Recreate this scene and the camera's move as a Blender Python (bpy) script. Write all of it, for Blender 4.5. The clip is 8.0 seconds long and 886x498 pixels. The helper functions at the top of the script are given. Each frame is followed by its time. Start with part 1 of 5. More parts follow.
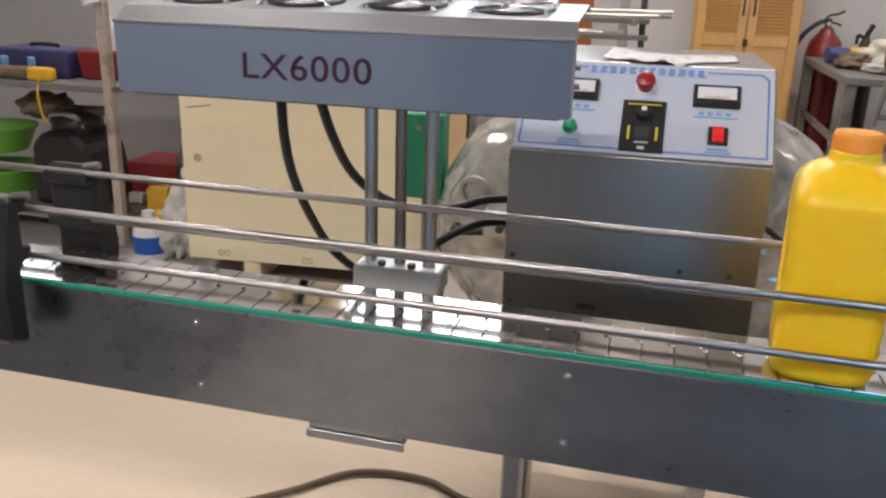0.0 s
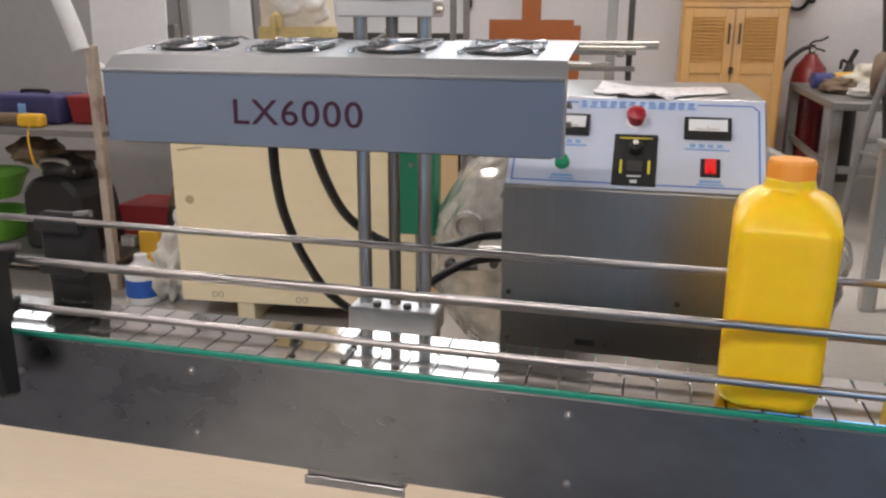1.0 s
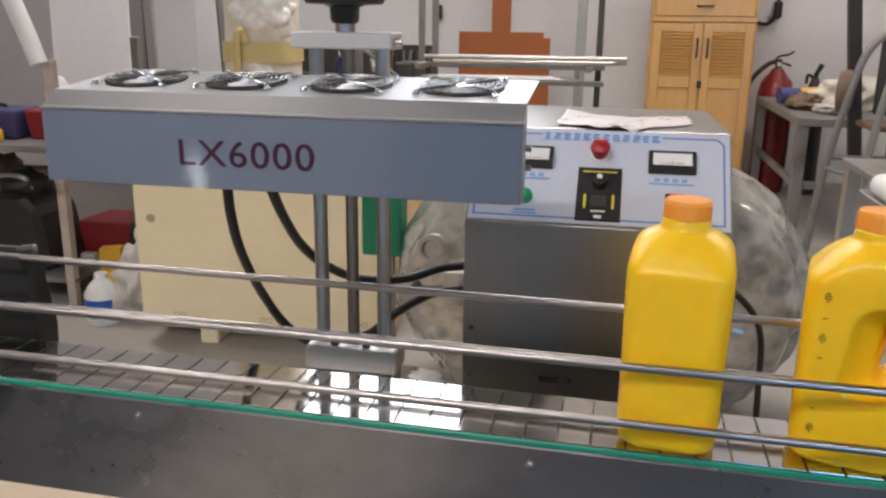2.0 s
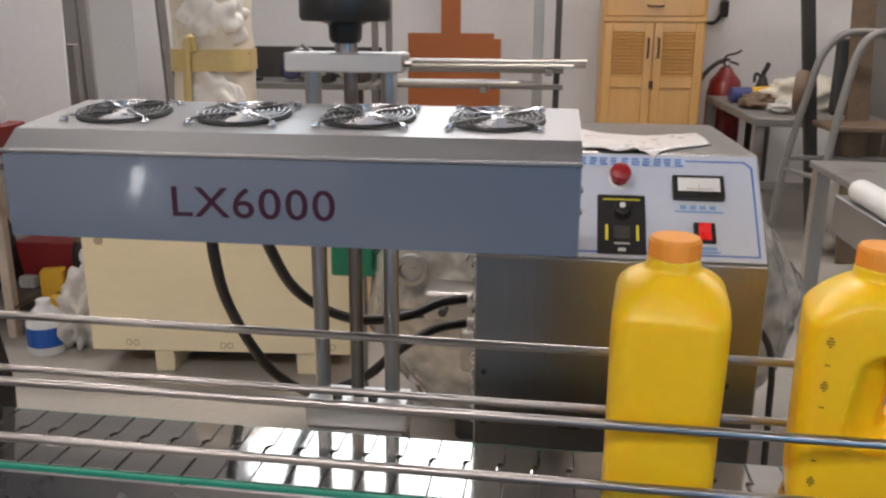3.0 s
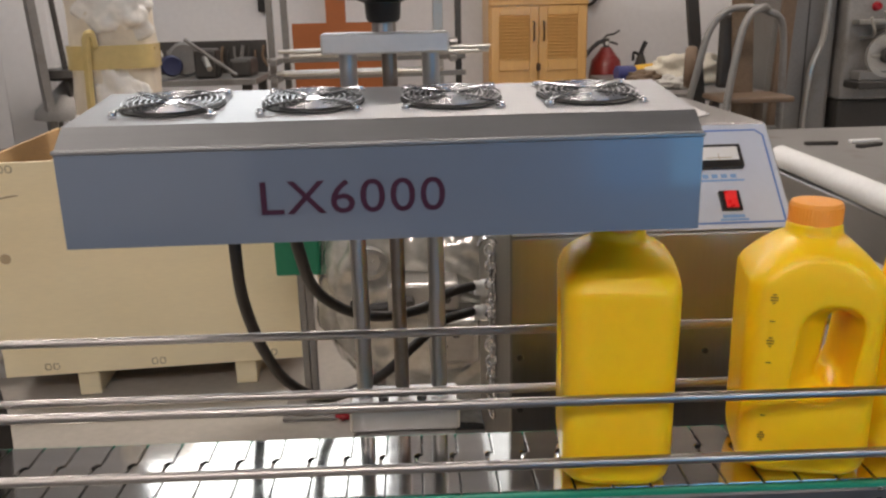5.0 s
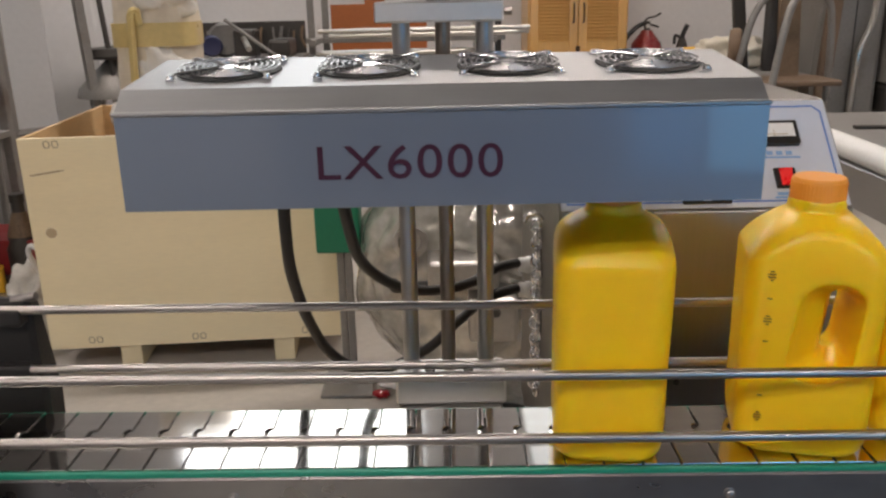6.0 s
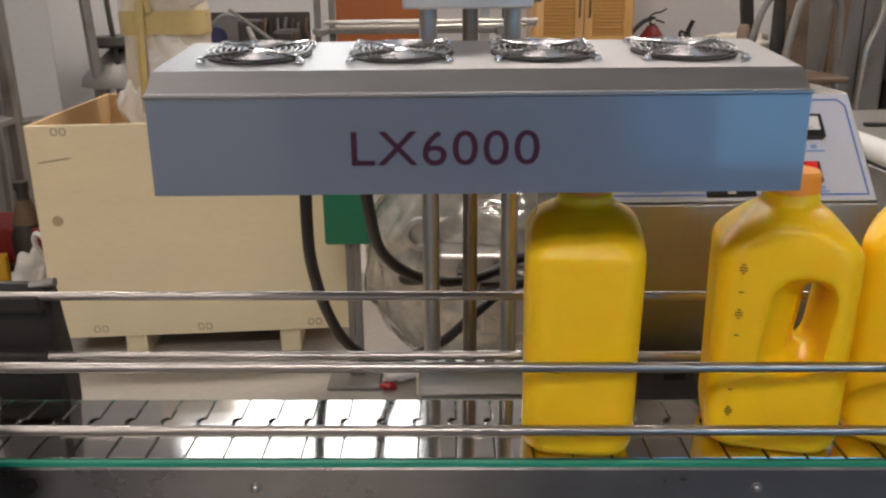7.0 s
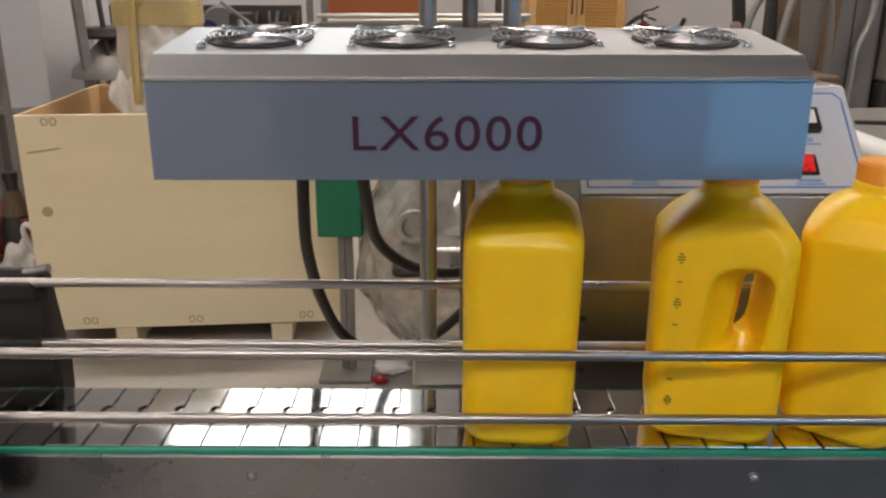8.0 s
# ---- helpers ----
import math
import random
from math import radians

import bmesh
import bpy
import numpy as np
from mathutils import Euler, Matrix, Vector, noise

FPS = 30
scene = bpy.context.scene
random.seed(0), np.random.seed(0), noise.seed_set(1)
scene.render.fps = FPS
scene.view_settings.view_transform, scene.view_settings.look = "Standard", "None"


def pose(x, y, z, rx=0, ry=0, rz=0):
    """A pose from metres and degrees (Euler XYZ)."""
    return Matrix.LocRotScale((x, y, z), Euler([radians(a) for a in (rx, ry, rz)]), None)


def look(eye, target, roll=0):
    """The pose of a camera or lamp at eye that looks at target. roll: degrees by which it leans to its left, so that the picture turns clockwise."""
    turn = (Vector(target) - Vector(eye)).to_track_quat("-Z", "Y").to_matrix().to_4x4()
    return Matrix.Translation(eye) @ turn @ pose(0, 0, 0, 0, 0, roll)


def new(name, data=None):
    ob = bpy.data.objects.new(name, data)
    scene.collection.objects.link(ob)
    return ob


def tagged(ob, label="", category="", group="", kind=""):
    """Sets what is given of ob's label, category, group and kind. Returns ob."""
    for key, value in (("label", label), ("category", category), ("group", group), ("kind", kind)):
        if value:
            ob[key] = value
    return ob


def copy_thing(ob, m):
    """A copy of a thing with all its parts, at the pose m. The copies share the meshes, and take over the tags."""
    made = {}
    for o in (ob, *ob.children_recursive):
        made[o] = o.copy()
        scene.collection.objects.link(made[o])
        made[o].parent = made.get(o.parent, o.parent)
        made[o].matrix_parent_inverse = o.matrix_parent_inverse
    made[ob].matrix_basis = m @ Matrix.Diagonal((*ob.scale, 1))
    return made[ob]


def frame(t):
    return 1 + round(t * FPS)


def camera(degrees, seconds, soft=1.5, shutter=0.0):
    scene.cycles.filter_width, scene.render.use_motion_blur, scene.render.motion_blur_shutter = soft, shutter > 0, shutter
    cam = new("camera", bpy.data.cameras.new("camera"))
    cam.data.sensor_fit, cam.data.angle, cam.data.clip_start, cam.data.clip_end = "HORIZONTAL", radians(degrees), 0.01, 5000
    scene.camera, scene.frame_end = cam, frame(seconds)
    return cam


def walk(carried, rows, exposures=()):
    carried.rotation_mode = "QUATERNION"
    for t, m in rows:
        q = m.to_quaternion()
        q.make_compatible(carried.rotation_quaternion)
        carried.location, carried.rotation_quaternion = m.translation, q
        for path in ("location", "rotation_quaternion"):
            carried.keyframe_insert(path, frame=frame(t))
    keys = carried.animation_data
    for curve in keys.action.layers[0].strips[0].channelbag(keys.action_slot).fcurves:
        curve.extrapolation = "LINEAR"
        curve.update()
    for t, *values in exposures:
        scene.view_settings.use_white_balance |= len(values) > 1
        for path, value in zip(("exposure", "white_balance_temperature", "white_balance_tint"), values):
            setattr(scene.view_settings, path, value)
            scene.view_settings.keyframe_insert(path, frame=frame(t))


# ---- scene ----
cam = camera(56.3, 8.0, soft=2.4)

PATH = [
    (0, (0.3443, -0.8555, 0.9882), (-0.1116, 0.9922, 0.3734), 1.70),
    (0.5, (0.3492, -0.8384, 0.9960), (-0.0990, 1.0339, 0.4540), 0.41),
    (1, (0.3398, -0.8457, 0.9954), (-0.1082, 1.0272, 0.4555), 0.24),
    (1.5, (0.3490, -0.8457, 0.9969), (-0.0928, 1.0365, 0.4851), 0.50),
    (2, (0.3471, -0.7998, 1.0282), (-0.0373, 1.0913, 0.5028), 0.73),
    (2.2, (0.3415, -0.7835, 1.0396), (0.0071, 1.1192, 0.5220), 1.35),
    (3.3, (0.1950, -0.6639, 1.0516), (-0.0363, 1.2466, 0.5071), 0.11),
    (3.5, (0.1802, -0.6509, 1.0466), (-0.0618, 1.2557, 0.4929), -0.14),
    (4, (0.1247, -0.6484, 1.0431), (0.0347, 1.2698, 0.4842), -0.65),
    (5.3, (0.0075, -0.6682, 1.0342), (0.0858, 1.2525, 0.4819), -1.40),
    (5.5, (0.0058, -0.6640, 1.0317), (0.0625, 1.2546, 0.4698), -1.32),
    (6, (-0.0003, -0.6628, 1.0217), (-0.0025, 1.2496, 0.4362), -1.19),
    (6.5, (-0.0211, -0.6572, 1.0137), (-0.0091, 1.2493, 0.4093), -0.17),
    (7, (-0.0297, -0.6547, 1.0142), (-0.0266, 1.2537, 0.4161), -0.49),
    (7.5, (-0.0352, -0.6476, 1.0082), (-0.0353, 1.2561, 0.3952), 0.07),
    (8, (-0.0395, -0.6548, 1.0051), (-0.0098, 1.2512, 0.3998), 0.17),
]
walk(cam, [(t, look(eye, target, roll)) for t, eye, target, roll in PATH],
     exposures=[(0, 0.22, 6150, 10), (2.2, 0.11, 6180, 10), (3.5, -0.08, 6320, 10), (8, -0.13, 6560, 10)])

# ---- world, sun, lamps ----
world = bpy.data.worlds.new("world")
scene.world = world
world.use_nodes = True
wn = world.node_tree.nodes
sky = wn.new("ShaderNodeTexSky")
sky.sky_type = "NISHITA"
sky.sun_disc = False
sky.sun_elevation, sky.sun_rotation = radians(40), radians(200)
wn["Background"].inputs["Strength"].default_value = 0.1
world.node_tree.links.new(sky.outputs[0], wn["Background"].inputs["Color"])
scene.view_settings.exposure = 0.0
KEY, FILL = 23.5, 33.0   # added lamp tubes over the machine and over the rest of the room, in watts


# ---- materials ----
def rgb(c):
    return (c[0], c[1], c[2], 1.0)


def material(name, colour, rough=0.5, metal=0.0, vary=0.12, scale=6.0, grain=120.0, bump=0.05, stretch=(1, 1, 1),
             stain=None, stain_at=0.62, rough_vary=0.1, random_piece=0.0, coat=0.0, spec=0.5, trans=0.0, alpha=1.0, ior=1.45, glow=0.0, soft_inside=0.0, coat_rough=0.08):
    m = bpy.data.materials.new(name)
    m.use_nodes = True
    nt = m.node_tree
    n, l = nt.nodes, nt.links
    b = n["Principled BSDF"]
    tc = n.new("ShaderNodeTexCoord")
    mp = n.new("ShaderNodeMapping")
    mp.inputs["Scale"].default_value = stretch
    l.new(tc.outputs["Object"], mp.inputs["Vector"])
    big = n.new("ShaderNodeTexNoise")
    big.inputs["Scale"].default_value, big.inputs["Detail"].default_value = scale, 4
    small = n.new("ShaderNodeTexNoise")
    small.inputs["Scale"].default_value, small.inputs["Detail"].default_value = grain, 3
    l.new(mp.outputs[0], big.inputs["Vector"])
    l.new(mp.outputs[0], small.inputs["Vector"])
    mix = n.new("ShaderNodeMath")
    mix.operation = "MULTIPLY_ADD"
    mix.inputs[1].default_value = 0.5
    l.new(small.outputs["Fac"], mix.inputs[0])
    half = n.new("ShaderNodeMath")
    half.operation = "MULTIPLY"
    half.inputs[1].default_value = 0.5
    l.new(big.outputs["Fac"], half.inputs[0])
    l.new(half.outputs[0], mix.inputs[2])
    ramp = n.new("ShaderNodeValToRGB")
    ramp.color_ramp.elements[0].position, ramp.color_ramp.elements[1].position = 0.3, 0.7
    ramp.color_ramp.elements[0].color = rgb([c * (1 - vary) for c in colour])
    ramp.color_ramp.elements[1].color = rgb([min(1.0, c * (1 + vary)) for c in colour])
    l.new(mix.outputs[0], ramp.inputs[0])
    out = ramp.outputs[0]
    if stain:
        blot = n.new("ShaderNodeTexNoise")
        blot.inputs["Scale"].default_value, blot.inputs["Detail"].default_value = scale * 0.6, 6
        l.new(tc.outputs["Object"], blot.inputs["Vector"])
        mr = n.new("ShaderNodeMapRange")
        mr.inputs[1].default_value, mr.inputs[2].default_value = stain_at, stain_at + 0.12
        l.new(blot.outputs["Fac"], mr.inputs[0])
        mx = n.new("ShaderNodeMix")
        mx.data_type = "RGBA"
        l.new(mr.outputs[0], mx.inputs[0])
        l.new(out, mx.inputs[6])
        mx.inputs[7].default_value = rgb(stain)
        out = mx.outputs[2]
    if random_piece:
        info = n.new("ShaderNodeObjectInfo")
        hs = n.new("ShaderNodeHueSaturation")
        mr2 = n.new("ShaderNodeMapRange")
        mr2.inputs[3].default_value, mr2.inputs[4].default_value = 1 - random_piece, 1 + random_piece
        l.new(info.outputs["Random"], mr2.inputs[0])
        l.new(mr2.outputs[0], hs.inputs["Value"])
        l.new(out, hs.inputs["Color"])
        out = hs.outputs[0]
    l.new(out, b.inputs["Base Color"])
    rr = n.new("ShaderNodeMapRange")
    rr.inputs[1].default_value, rr.inputs[2].default_value = 0.3, 0.7
    rr.inputs[3].default_value, rr.inputs[4].default_value = max(0.02, rough - rough_vary), min(1.0, rough + rough_vary)
    l.new(mix.outputs[0], rr.inputs[0])
    l.new(rr.outputs[0], b.inputs["Roughness"])
    if bump:
        bp = n.new("ShaderNodeBump")
        bp.inputs["Strength"].default_value, bp.inputs["Distance"].default_value = bump, 0.002
        l.new(small.outputs["Fac"], bp.inputs["Height"])
        l.new(bp.outputs[0], b.inputs["Normal"])
    b.inputs["Metallic"].default_value = metal
    if soft_inside:
        b.inputs["Subsurface Weight"].default_value = soft_inside
        b.inputs["Subsurface Radius"].default_value = (0.020, 0.012, 0.001)
        b.inputs["Subsurface Scale"].default_value = 1.0
    b.inputs["Coat Weight"].default_value = coat
    b.inputs["Coat Roughness"].default_value = coat_rough
    b.inputs["Specular IOR Level"].default_value = spec
    b.inputs["Transmission Weight"].default_value = trans
    b.inputs["IOR"].default_value = ior
    b.inputs["Alpha"].default_value = alpha
    if glow:
        l.new(out, b.inputs["Emission Color"])
        b.inputs["Emission Strength"].default_value = glow
    return m


STEEL = material("brushed_stainless", (0.42, 0.41, 0.40), 0.36, 1.0, 0.07, 3, 60, 0.04, (1, 8, 60), rough_vary=0.07)
# broad tone clouds in the colour stand in for the plate's uneven reflections
PLATE = material("cloudy_reflection_plate_steel", (0.325, 0.325, 0.33), 0.30, 1.0, 0.14, 3.5, 20, 0.0, (1, 1, 1.5), rough_vary=0.06)
STEEL_X = material("brushed_stainless_fine", (0.365, 0.37, 0.38), 0.42, 1.0, 0.06, 3, 50, 0.04, (3, 60, 60), rough_vary=0.07)
CAB_STEEL = material("dull_cabinet_stainless", (0.25, 0.237, 0.222), 0.34, 1.0, 0.07, 3, 60, 0.03, (60, 8, 1), rough_vary=0.06)
SLAT = material("worn_slat_steel", (0.68, 0.65, 0.62), 0.09, 1.0, 0.07, 12, 90, 0.004, (1, 5, 1), rough_vary=0.02, random_piece=0.05)
RING = material("dull_guard_ring", (0.42, 0.42, 0.43), 0.25, 1.0, 0.06, 8, 60, 0.0)
GUARD = material("bright_guard_wire", (0.80, 0.80, 0.82), 0.16, 1.0, 0.04, 8, 60, 0.0, rough_vary=0.04)
BLOCK = material("dull_block_steel", (0.20, 0.19, 0.185), 0.42, 0.9, 0.1, 10, 90, 0.04)
DEEP_BLACK = material("fan_black", (0.006, 0.006, 0.006), 0.6, 0, 0.2, 20, 100, 0.03)
CHROME = material("polished_rail_steel", (0.37, 0.35, 0.34), 0.33, 1.0, 0.04, 3, 20, 0.0, (1, 1, 1), rough_vary=0.03)
POST = material("ground_post_steel", (0.42, 0.42, 0.425), 0.34, 1.0, 0.04, 4, 30, 0.0, (1, 1, 1), rough_vary=0.03)
SCREW_ROD = material("greased_rod_steel", (0.27, 0.23, 0.20), 0.36, 1.0, 0.1, 8, 200, 0.02)
ALUMINIUM = material("milled_aluminium", (0.60, 0.60, 0.60), 0.45, 0.85, 0.05, 10, 150, 0.05, (1, 6, 1))
FILM = material("blue_grey_film", (0.148, 0.182, 0.245), 0.34, 0.30, 0.0, 2, 12, 0.0, (1, 1, 1), rough_vary=0.0, coat=0.8, coat_rough=0.07)
RED_INK = material("dark_red_ink", (0.036, 0.004, 0.022), 0.5, 0, 0.08, 20, 150, 0)
PANEL = material("pale_panel_print", (0.56, 0.60, 0.70), 0.35, 0, 0.03, 8, 90, 0.01, coat=0.2)
BLUE_INK = material("blue_panel_ink", (0.10, 0.20, 0.52), 0.45, 0, 0.05, 20, 100, 0)
LIGHT_BLUE_INK = material("pale_blue_panel_ink", (0.22, 0.38, 0.66), 0.45, 0, 0.1, 300, 900, 0)
BLACK = material("black_plastic", (0.018, 0.017, 0.017), 0.42, 0, 0.2, 20, 200, 0.06)
RUBBER = material("black_cable_rubber", (0.02, 0.018, 0.017), 0.5, 0, 0.2, 20, 200, 0.05)
GREEN = material("green_wear_strip", (0.015, 0.26, 0.17), 0.4, 0, 0.1, 12, 150, 0.03)
GREEN_PAINT = material("dark_green_paint", (0.01, 0.17, 0.09), 0.4, 0, 0.1, 8, 150, 0.03)
YELLOW = material("yellow_hdpe", (0.92, 0.592, 0.012), 0.33, 0, 0.03, 10, 80, 0.015, rough_vary=0.04, soft_inside=0.6)
ORANGE = material("orange_cap_plastic", (0.84, 0.34, 0.045), 0.42, 0, 0.04, 14, 150, 0.02)
DARK_INK = material("dark_scale_ink", (0.18, 0.12, 0.018), 0.6, 0, 0.1, 20, 100, 0)
RED_PLASTIC = material("red_button_plastic", (0.33, 0.012, 0.02), 0.3, 0, 0.06, 20, 100, 0.02, coat=0.3)
RED_LIT = material("lit_red_switch", (0.55, 0.015, 0.015), 0.3, 0, 0.12, 60, 120, 0, glow=0.5)
GREEN_PLASTIC = material("green_lamp_plastic", (0.01, 0.28, 0.12), 0.25, 0, 0.06, 20, 100, 0, coat=0.3)
METER_FACE = material("white_meter_face", (0.78, 0.78, 0.78), 0.4, 0, 0.03, 20, 100, 0)
YELLOW_INK = material("yellow_mark", (0.75, 0.65, 0.05), 0.5, 0, 0.05, 20, 100, 0)
WHITE_PLASTIC = material("white_plastic", (0.75, 0.75, 0.74), 0.4, 0, 0.06, 20, 100, 0.03)
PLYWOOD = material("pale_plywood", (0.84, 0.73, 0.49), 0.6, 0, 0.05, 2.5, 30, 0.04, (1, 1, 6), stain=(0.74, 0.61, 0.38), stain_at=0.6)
# darker copy of the stained plywood: the crate's inner shade put into the colour
PLY_SHADED = material("shaded_inside_plywood", (0.55, 0.38, 0.20), 0.65, 0, 0.12, 4, 40, 0.05, (1, 1, 5), stain=(0.35, 0.22, 0.1), stain_at=0.62)
STAMP = material("grey_stamp_ink", (0.40, 0.33, 0.22), 0.7, 0, 0.2, 40, 200, 0)
KNOT = material("wood_knot", (0.47, 0.36, 0.22), 0.65, 0, 0.15, 40, 200, 0)
PINE = material("varnished_pine", (0.62, 0.36, 0.12), 0.35, 0, 0.10, 3, 35, 0.04, (8, 8, 0.8), stain=(0.50, 0.26, 0.08), stain_at=0.62, coat=0.2)
BRONZE = material("dark_bronze", (0.10, 0.06, 0.035), 0.4, 0.7, 0.1, 20, 100, 0.03)
FLOOR = material("dusty_concrete", (0.40, 0.375, 0.34), 0.55, 0, 0.14, 1.6, 40, 0.08, stain=(0.27, 0.25, 0.22), stain_at=0.6)
BOARD = material("beige_board", (0.68, 0.56, 0.42), 0.5, 0, 0.07, 1.5, 25, 0.04, (1, 7, 1), stain=(0.52, 0.42, 0.30), stain_at=0.66)
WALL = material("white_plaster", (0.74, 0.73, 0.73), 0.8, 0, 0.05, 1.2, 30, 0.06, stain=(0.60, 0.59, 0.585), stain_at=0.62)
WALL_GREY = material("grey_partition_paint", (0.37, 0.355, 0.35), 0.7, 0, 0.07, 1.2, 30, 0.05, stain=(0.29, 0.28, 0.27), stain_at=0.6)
CEILING = material("dimmed_ceiling", (0.26, 0.26, 0.26), 0.85, 0, 0.04, 1, 20, 0.04)
GREY_IRON = material("grey_painted_iron", (0.22, 0.21, 0.20), 0.5, 0.3, 0.16, 6, 80, 0.06, stain=(0.14, 0.11, 0.09), stain_at=0.6)
DARK_IRON = material("dark_iron", (0.07, 0.065, 0.06), 0.5, 0.5, 0.2, 8, 100, 0.08)
TUBE_STEEL = material("bare_tube_steel", (0.50, 0.48, 0.44), 0.35, 0.9, 0.12, 6, 80, 0.04, stain=(0.3, 0.26, 0.2), stain_at=0.62)
RUST = material("orange_brown_board", (0.34, 0.105, 0.03), 0.55, 0, 0.1, 4, 50, 0.04)
FOAM = material("cream_foam_wrap", (0.66, 0.60, 0.50), 0.6, 0, 0.10, 6, 40, 0.25, stain=(0.50, 0.45, 0.38), stain_at=0.6)
TAPE = material("yellow_packing_tape", (0.58, 0.46, 0.20), 0.35, 0, 0.1, 8, 60, 0.05, coat=0.3)
EXT_RED = material("extinguisher_red", (0.22, 0.018, 0.018), 0.3, 0, 0.08, 10, 100, 0.02, coat=0.4)
BLUE_BOX = material("blue_box_plastic", (0.028, 0.032, 0.085), 0.45, 0, 0.12, 12, 100, 0.04)
YELLOW_TOOL = material("yellow_tool_plastic", (0.72, 0.42, 0.03), 0.4, 0, 0.1, 12, 100, 0.03)
RED_BIN = material("red_bin_plastic", (0.24, 0.02, 0.022), 0.45, 0, 0.1, 12, 100, 0.03)
LIME = material("lime_green_plastic", (0.17, 0.42, 0.05), 0.45, 0, 0.08, 12, 100, 0.03)
CREAM = material("cream_cloth", (0.74, 0.69, 0.58), 0.7, 0, 0.12, 10, 80, 0.25)
SACK = material("grey_white_sack", (0.52, 0.50, 0.46), 0.7, 0, 0.15, 14, 80, 0.3)
CLOTH = material("white_plastic_sheet", (0.86, 0.83, 0.82), 0.32, 0, 0.05, 14, 60, 0.15, coat=0.3)
BLUE_LABEL = material("blue_label", (0.02, 0.10, 0.42), 0.45, 0, 0.1, 12, 100, 0)
BLUE_CAN = material("blue_can_paint", (0.05, 0.06, 0.20), 0.45, 0, 0.15, 12, 100, 0.02)
HAZE_FILM = material("cloudy_packing_film", (0.78, 0.76, 0.72), 0.25, 0, 0.12, 9, 40, 0.6, coat=0.4)
CASE_BLUE = material("violet_blue_case_plastic", (0.055, 0.052, 0.14), 0.5, 0, 0.12, 12, 100, 0.04)
BROWN = material("brown_clutter", (0.16, 0.11, 0.07), 0.6, 0, 0.3, 14, 100, 0.1)
WOOD_SEAT = material("old_seat_wood", (0.15, 0.10, 0.065), 0.6, 0, 0.2, 6, 60, 0.06, (1, 6, 1))
WRAP = material("clear_plastic_wrap", (0.42, 0.405, 0.37), 0.12, 0.35, 0.45, 5, 26, 0.8, rough_vary=0.08, coat=0.9, coat_rough=0.05)
MOTOR = material("motor_casting", (0.42, 0.41, 0.39), 0.35, 0.8, 0.15, 8, 60, 0.08)
SLIT_SKY = material("bright_outside_gap", (1.0, 0.98, 0.95), 1.0, 0, 0.1, 3, 9, 0, glow=75.0)
DOOR_SKY = material("outside_daylight_backdrop", (0.16, 0.52, 1.0), 1.0, 0, 0.25, 0.8, 3, 0, glow=3.4)
TINTED = material("tinted_door_glass", (0.30, 0.36, 0.46), 0.03, 0, 0.02, 3, 20, 0, trans=1.0)
WINDOW_SKY = material("bright_sky_backdrop", (0.93, 0.97, 1.0), 1.0, 0, 0.02, 0.6, 2, 0, glow=4.2)
DARK_WALL = material("dark_reflected_wall", (0.11, 0.11, 0.12), 0.75, 0, 0.15, 1.2, 30, 0.05)
DARK_MAT = material("added_dark_floor", (0.085, 0.087, 0.10), 0.7, 0, 0.2, 3, 60, 0.1)
TUBE_GLOW = material("lamp_tube_glow", (1.0, 0.95, 0.87), 0.5, 0, 0.01, 2, 4, 0, glow=8.0)


# ---- mesh helpers ----
def part(name, bm, mat, parent=None, label="", smooth=0.0, at=None):
    me = bpy.data.meshes.new(name)
    bm.normal_update()
    bm.to_mesh(me)
    bm.free()
    me.materials.append(mat)
    if smooth:
        me.shade_smooth()
        me.set_sharp_from_angle(angle=radians(smooth))
    ob = new(name, me)
    if at is not None:
        ob.matrix_basis = at
    if parent is not None:
        ob.parent = parent
    if label:
        tagged(ob, label)
    return ob


def thing(name, label, category, at=None, group="", kind=""):
    ob = new(name)
    ob.empty_display_size = 0.05
    if at is not None:
        ob.matrix_basis = at
    return tagged(ob, label, category, group, kind)


def box(x0, x1, y0, y1, z0, z1, bevel=0.0, seg=1, bm=None):
    b = bmesh.new()
    m = Matrix.Translation(((x0 + x1) / 2, (y0 + y1) / 2, (z0 + z1) / 2)) @ Matrix.Diagonal((x1 - x0, y1 - y0, z1 - z0, 1))
    bmesh.ops.create_cube(b, size=1.0, matrix=m)
    if bevel:
        bmesh.ops.bevel(b, geom=b.edges[:], offset=bevel, segments=seg, affect="EDGES", profile=0.5)
    return merge(bm, b)


def merge(bm, b, m=None):
    if m is not None:
        bmesh.ops.transform(b, matrix=m, verts=b.verts)
    if bm is None:
        return b
    me = bpy.data.meshes.new("tmp")
    b.to_mesh(me)
    b.free()
    bm.from_mesh(me)
    bpy.data.meshes.remove(me)
    return bm


def prism(outline, axis, a, b_, bevel=0.0, bm=None):
    """A closed outline in the two other axes, pushed along axis from a to b_."""
    b = bmesh.new()
    k = "xyz".index(axis)

    def at(p, v):
        q = list(p)
        q.insert(k, v)
        return b.verts.new(q)

    lo = [at(p, a) for p in outline]
    hi = [at(p, b_) for p in outline]
    n = len(outline)
    b.faces.new(lo)
    b.faces.new(hi[::-1])
    for i in range(n):
        b.faces.new((lo[i], hi[i], hi[(i + 1) % n], lo[(i + 1) % n]))
    bmesh.ops.recalc_face_normals(b, faces=b.faces)
    if bevel:
        bmesh.ops.bevel(b, geom=b.edges[:], offset=bevel, segments=1, affect="EDGES")
    return merge(bm, b)


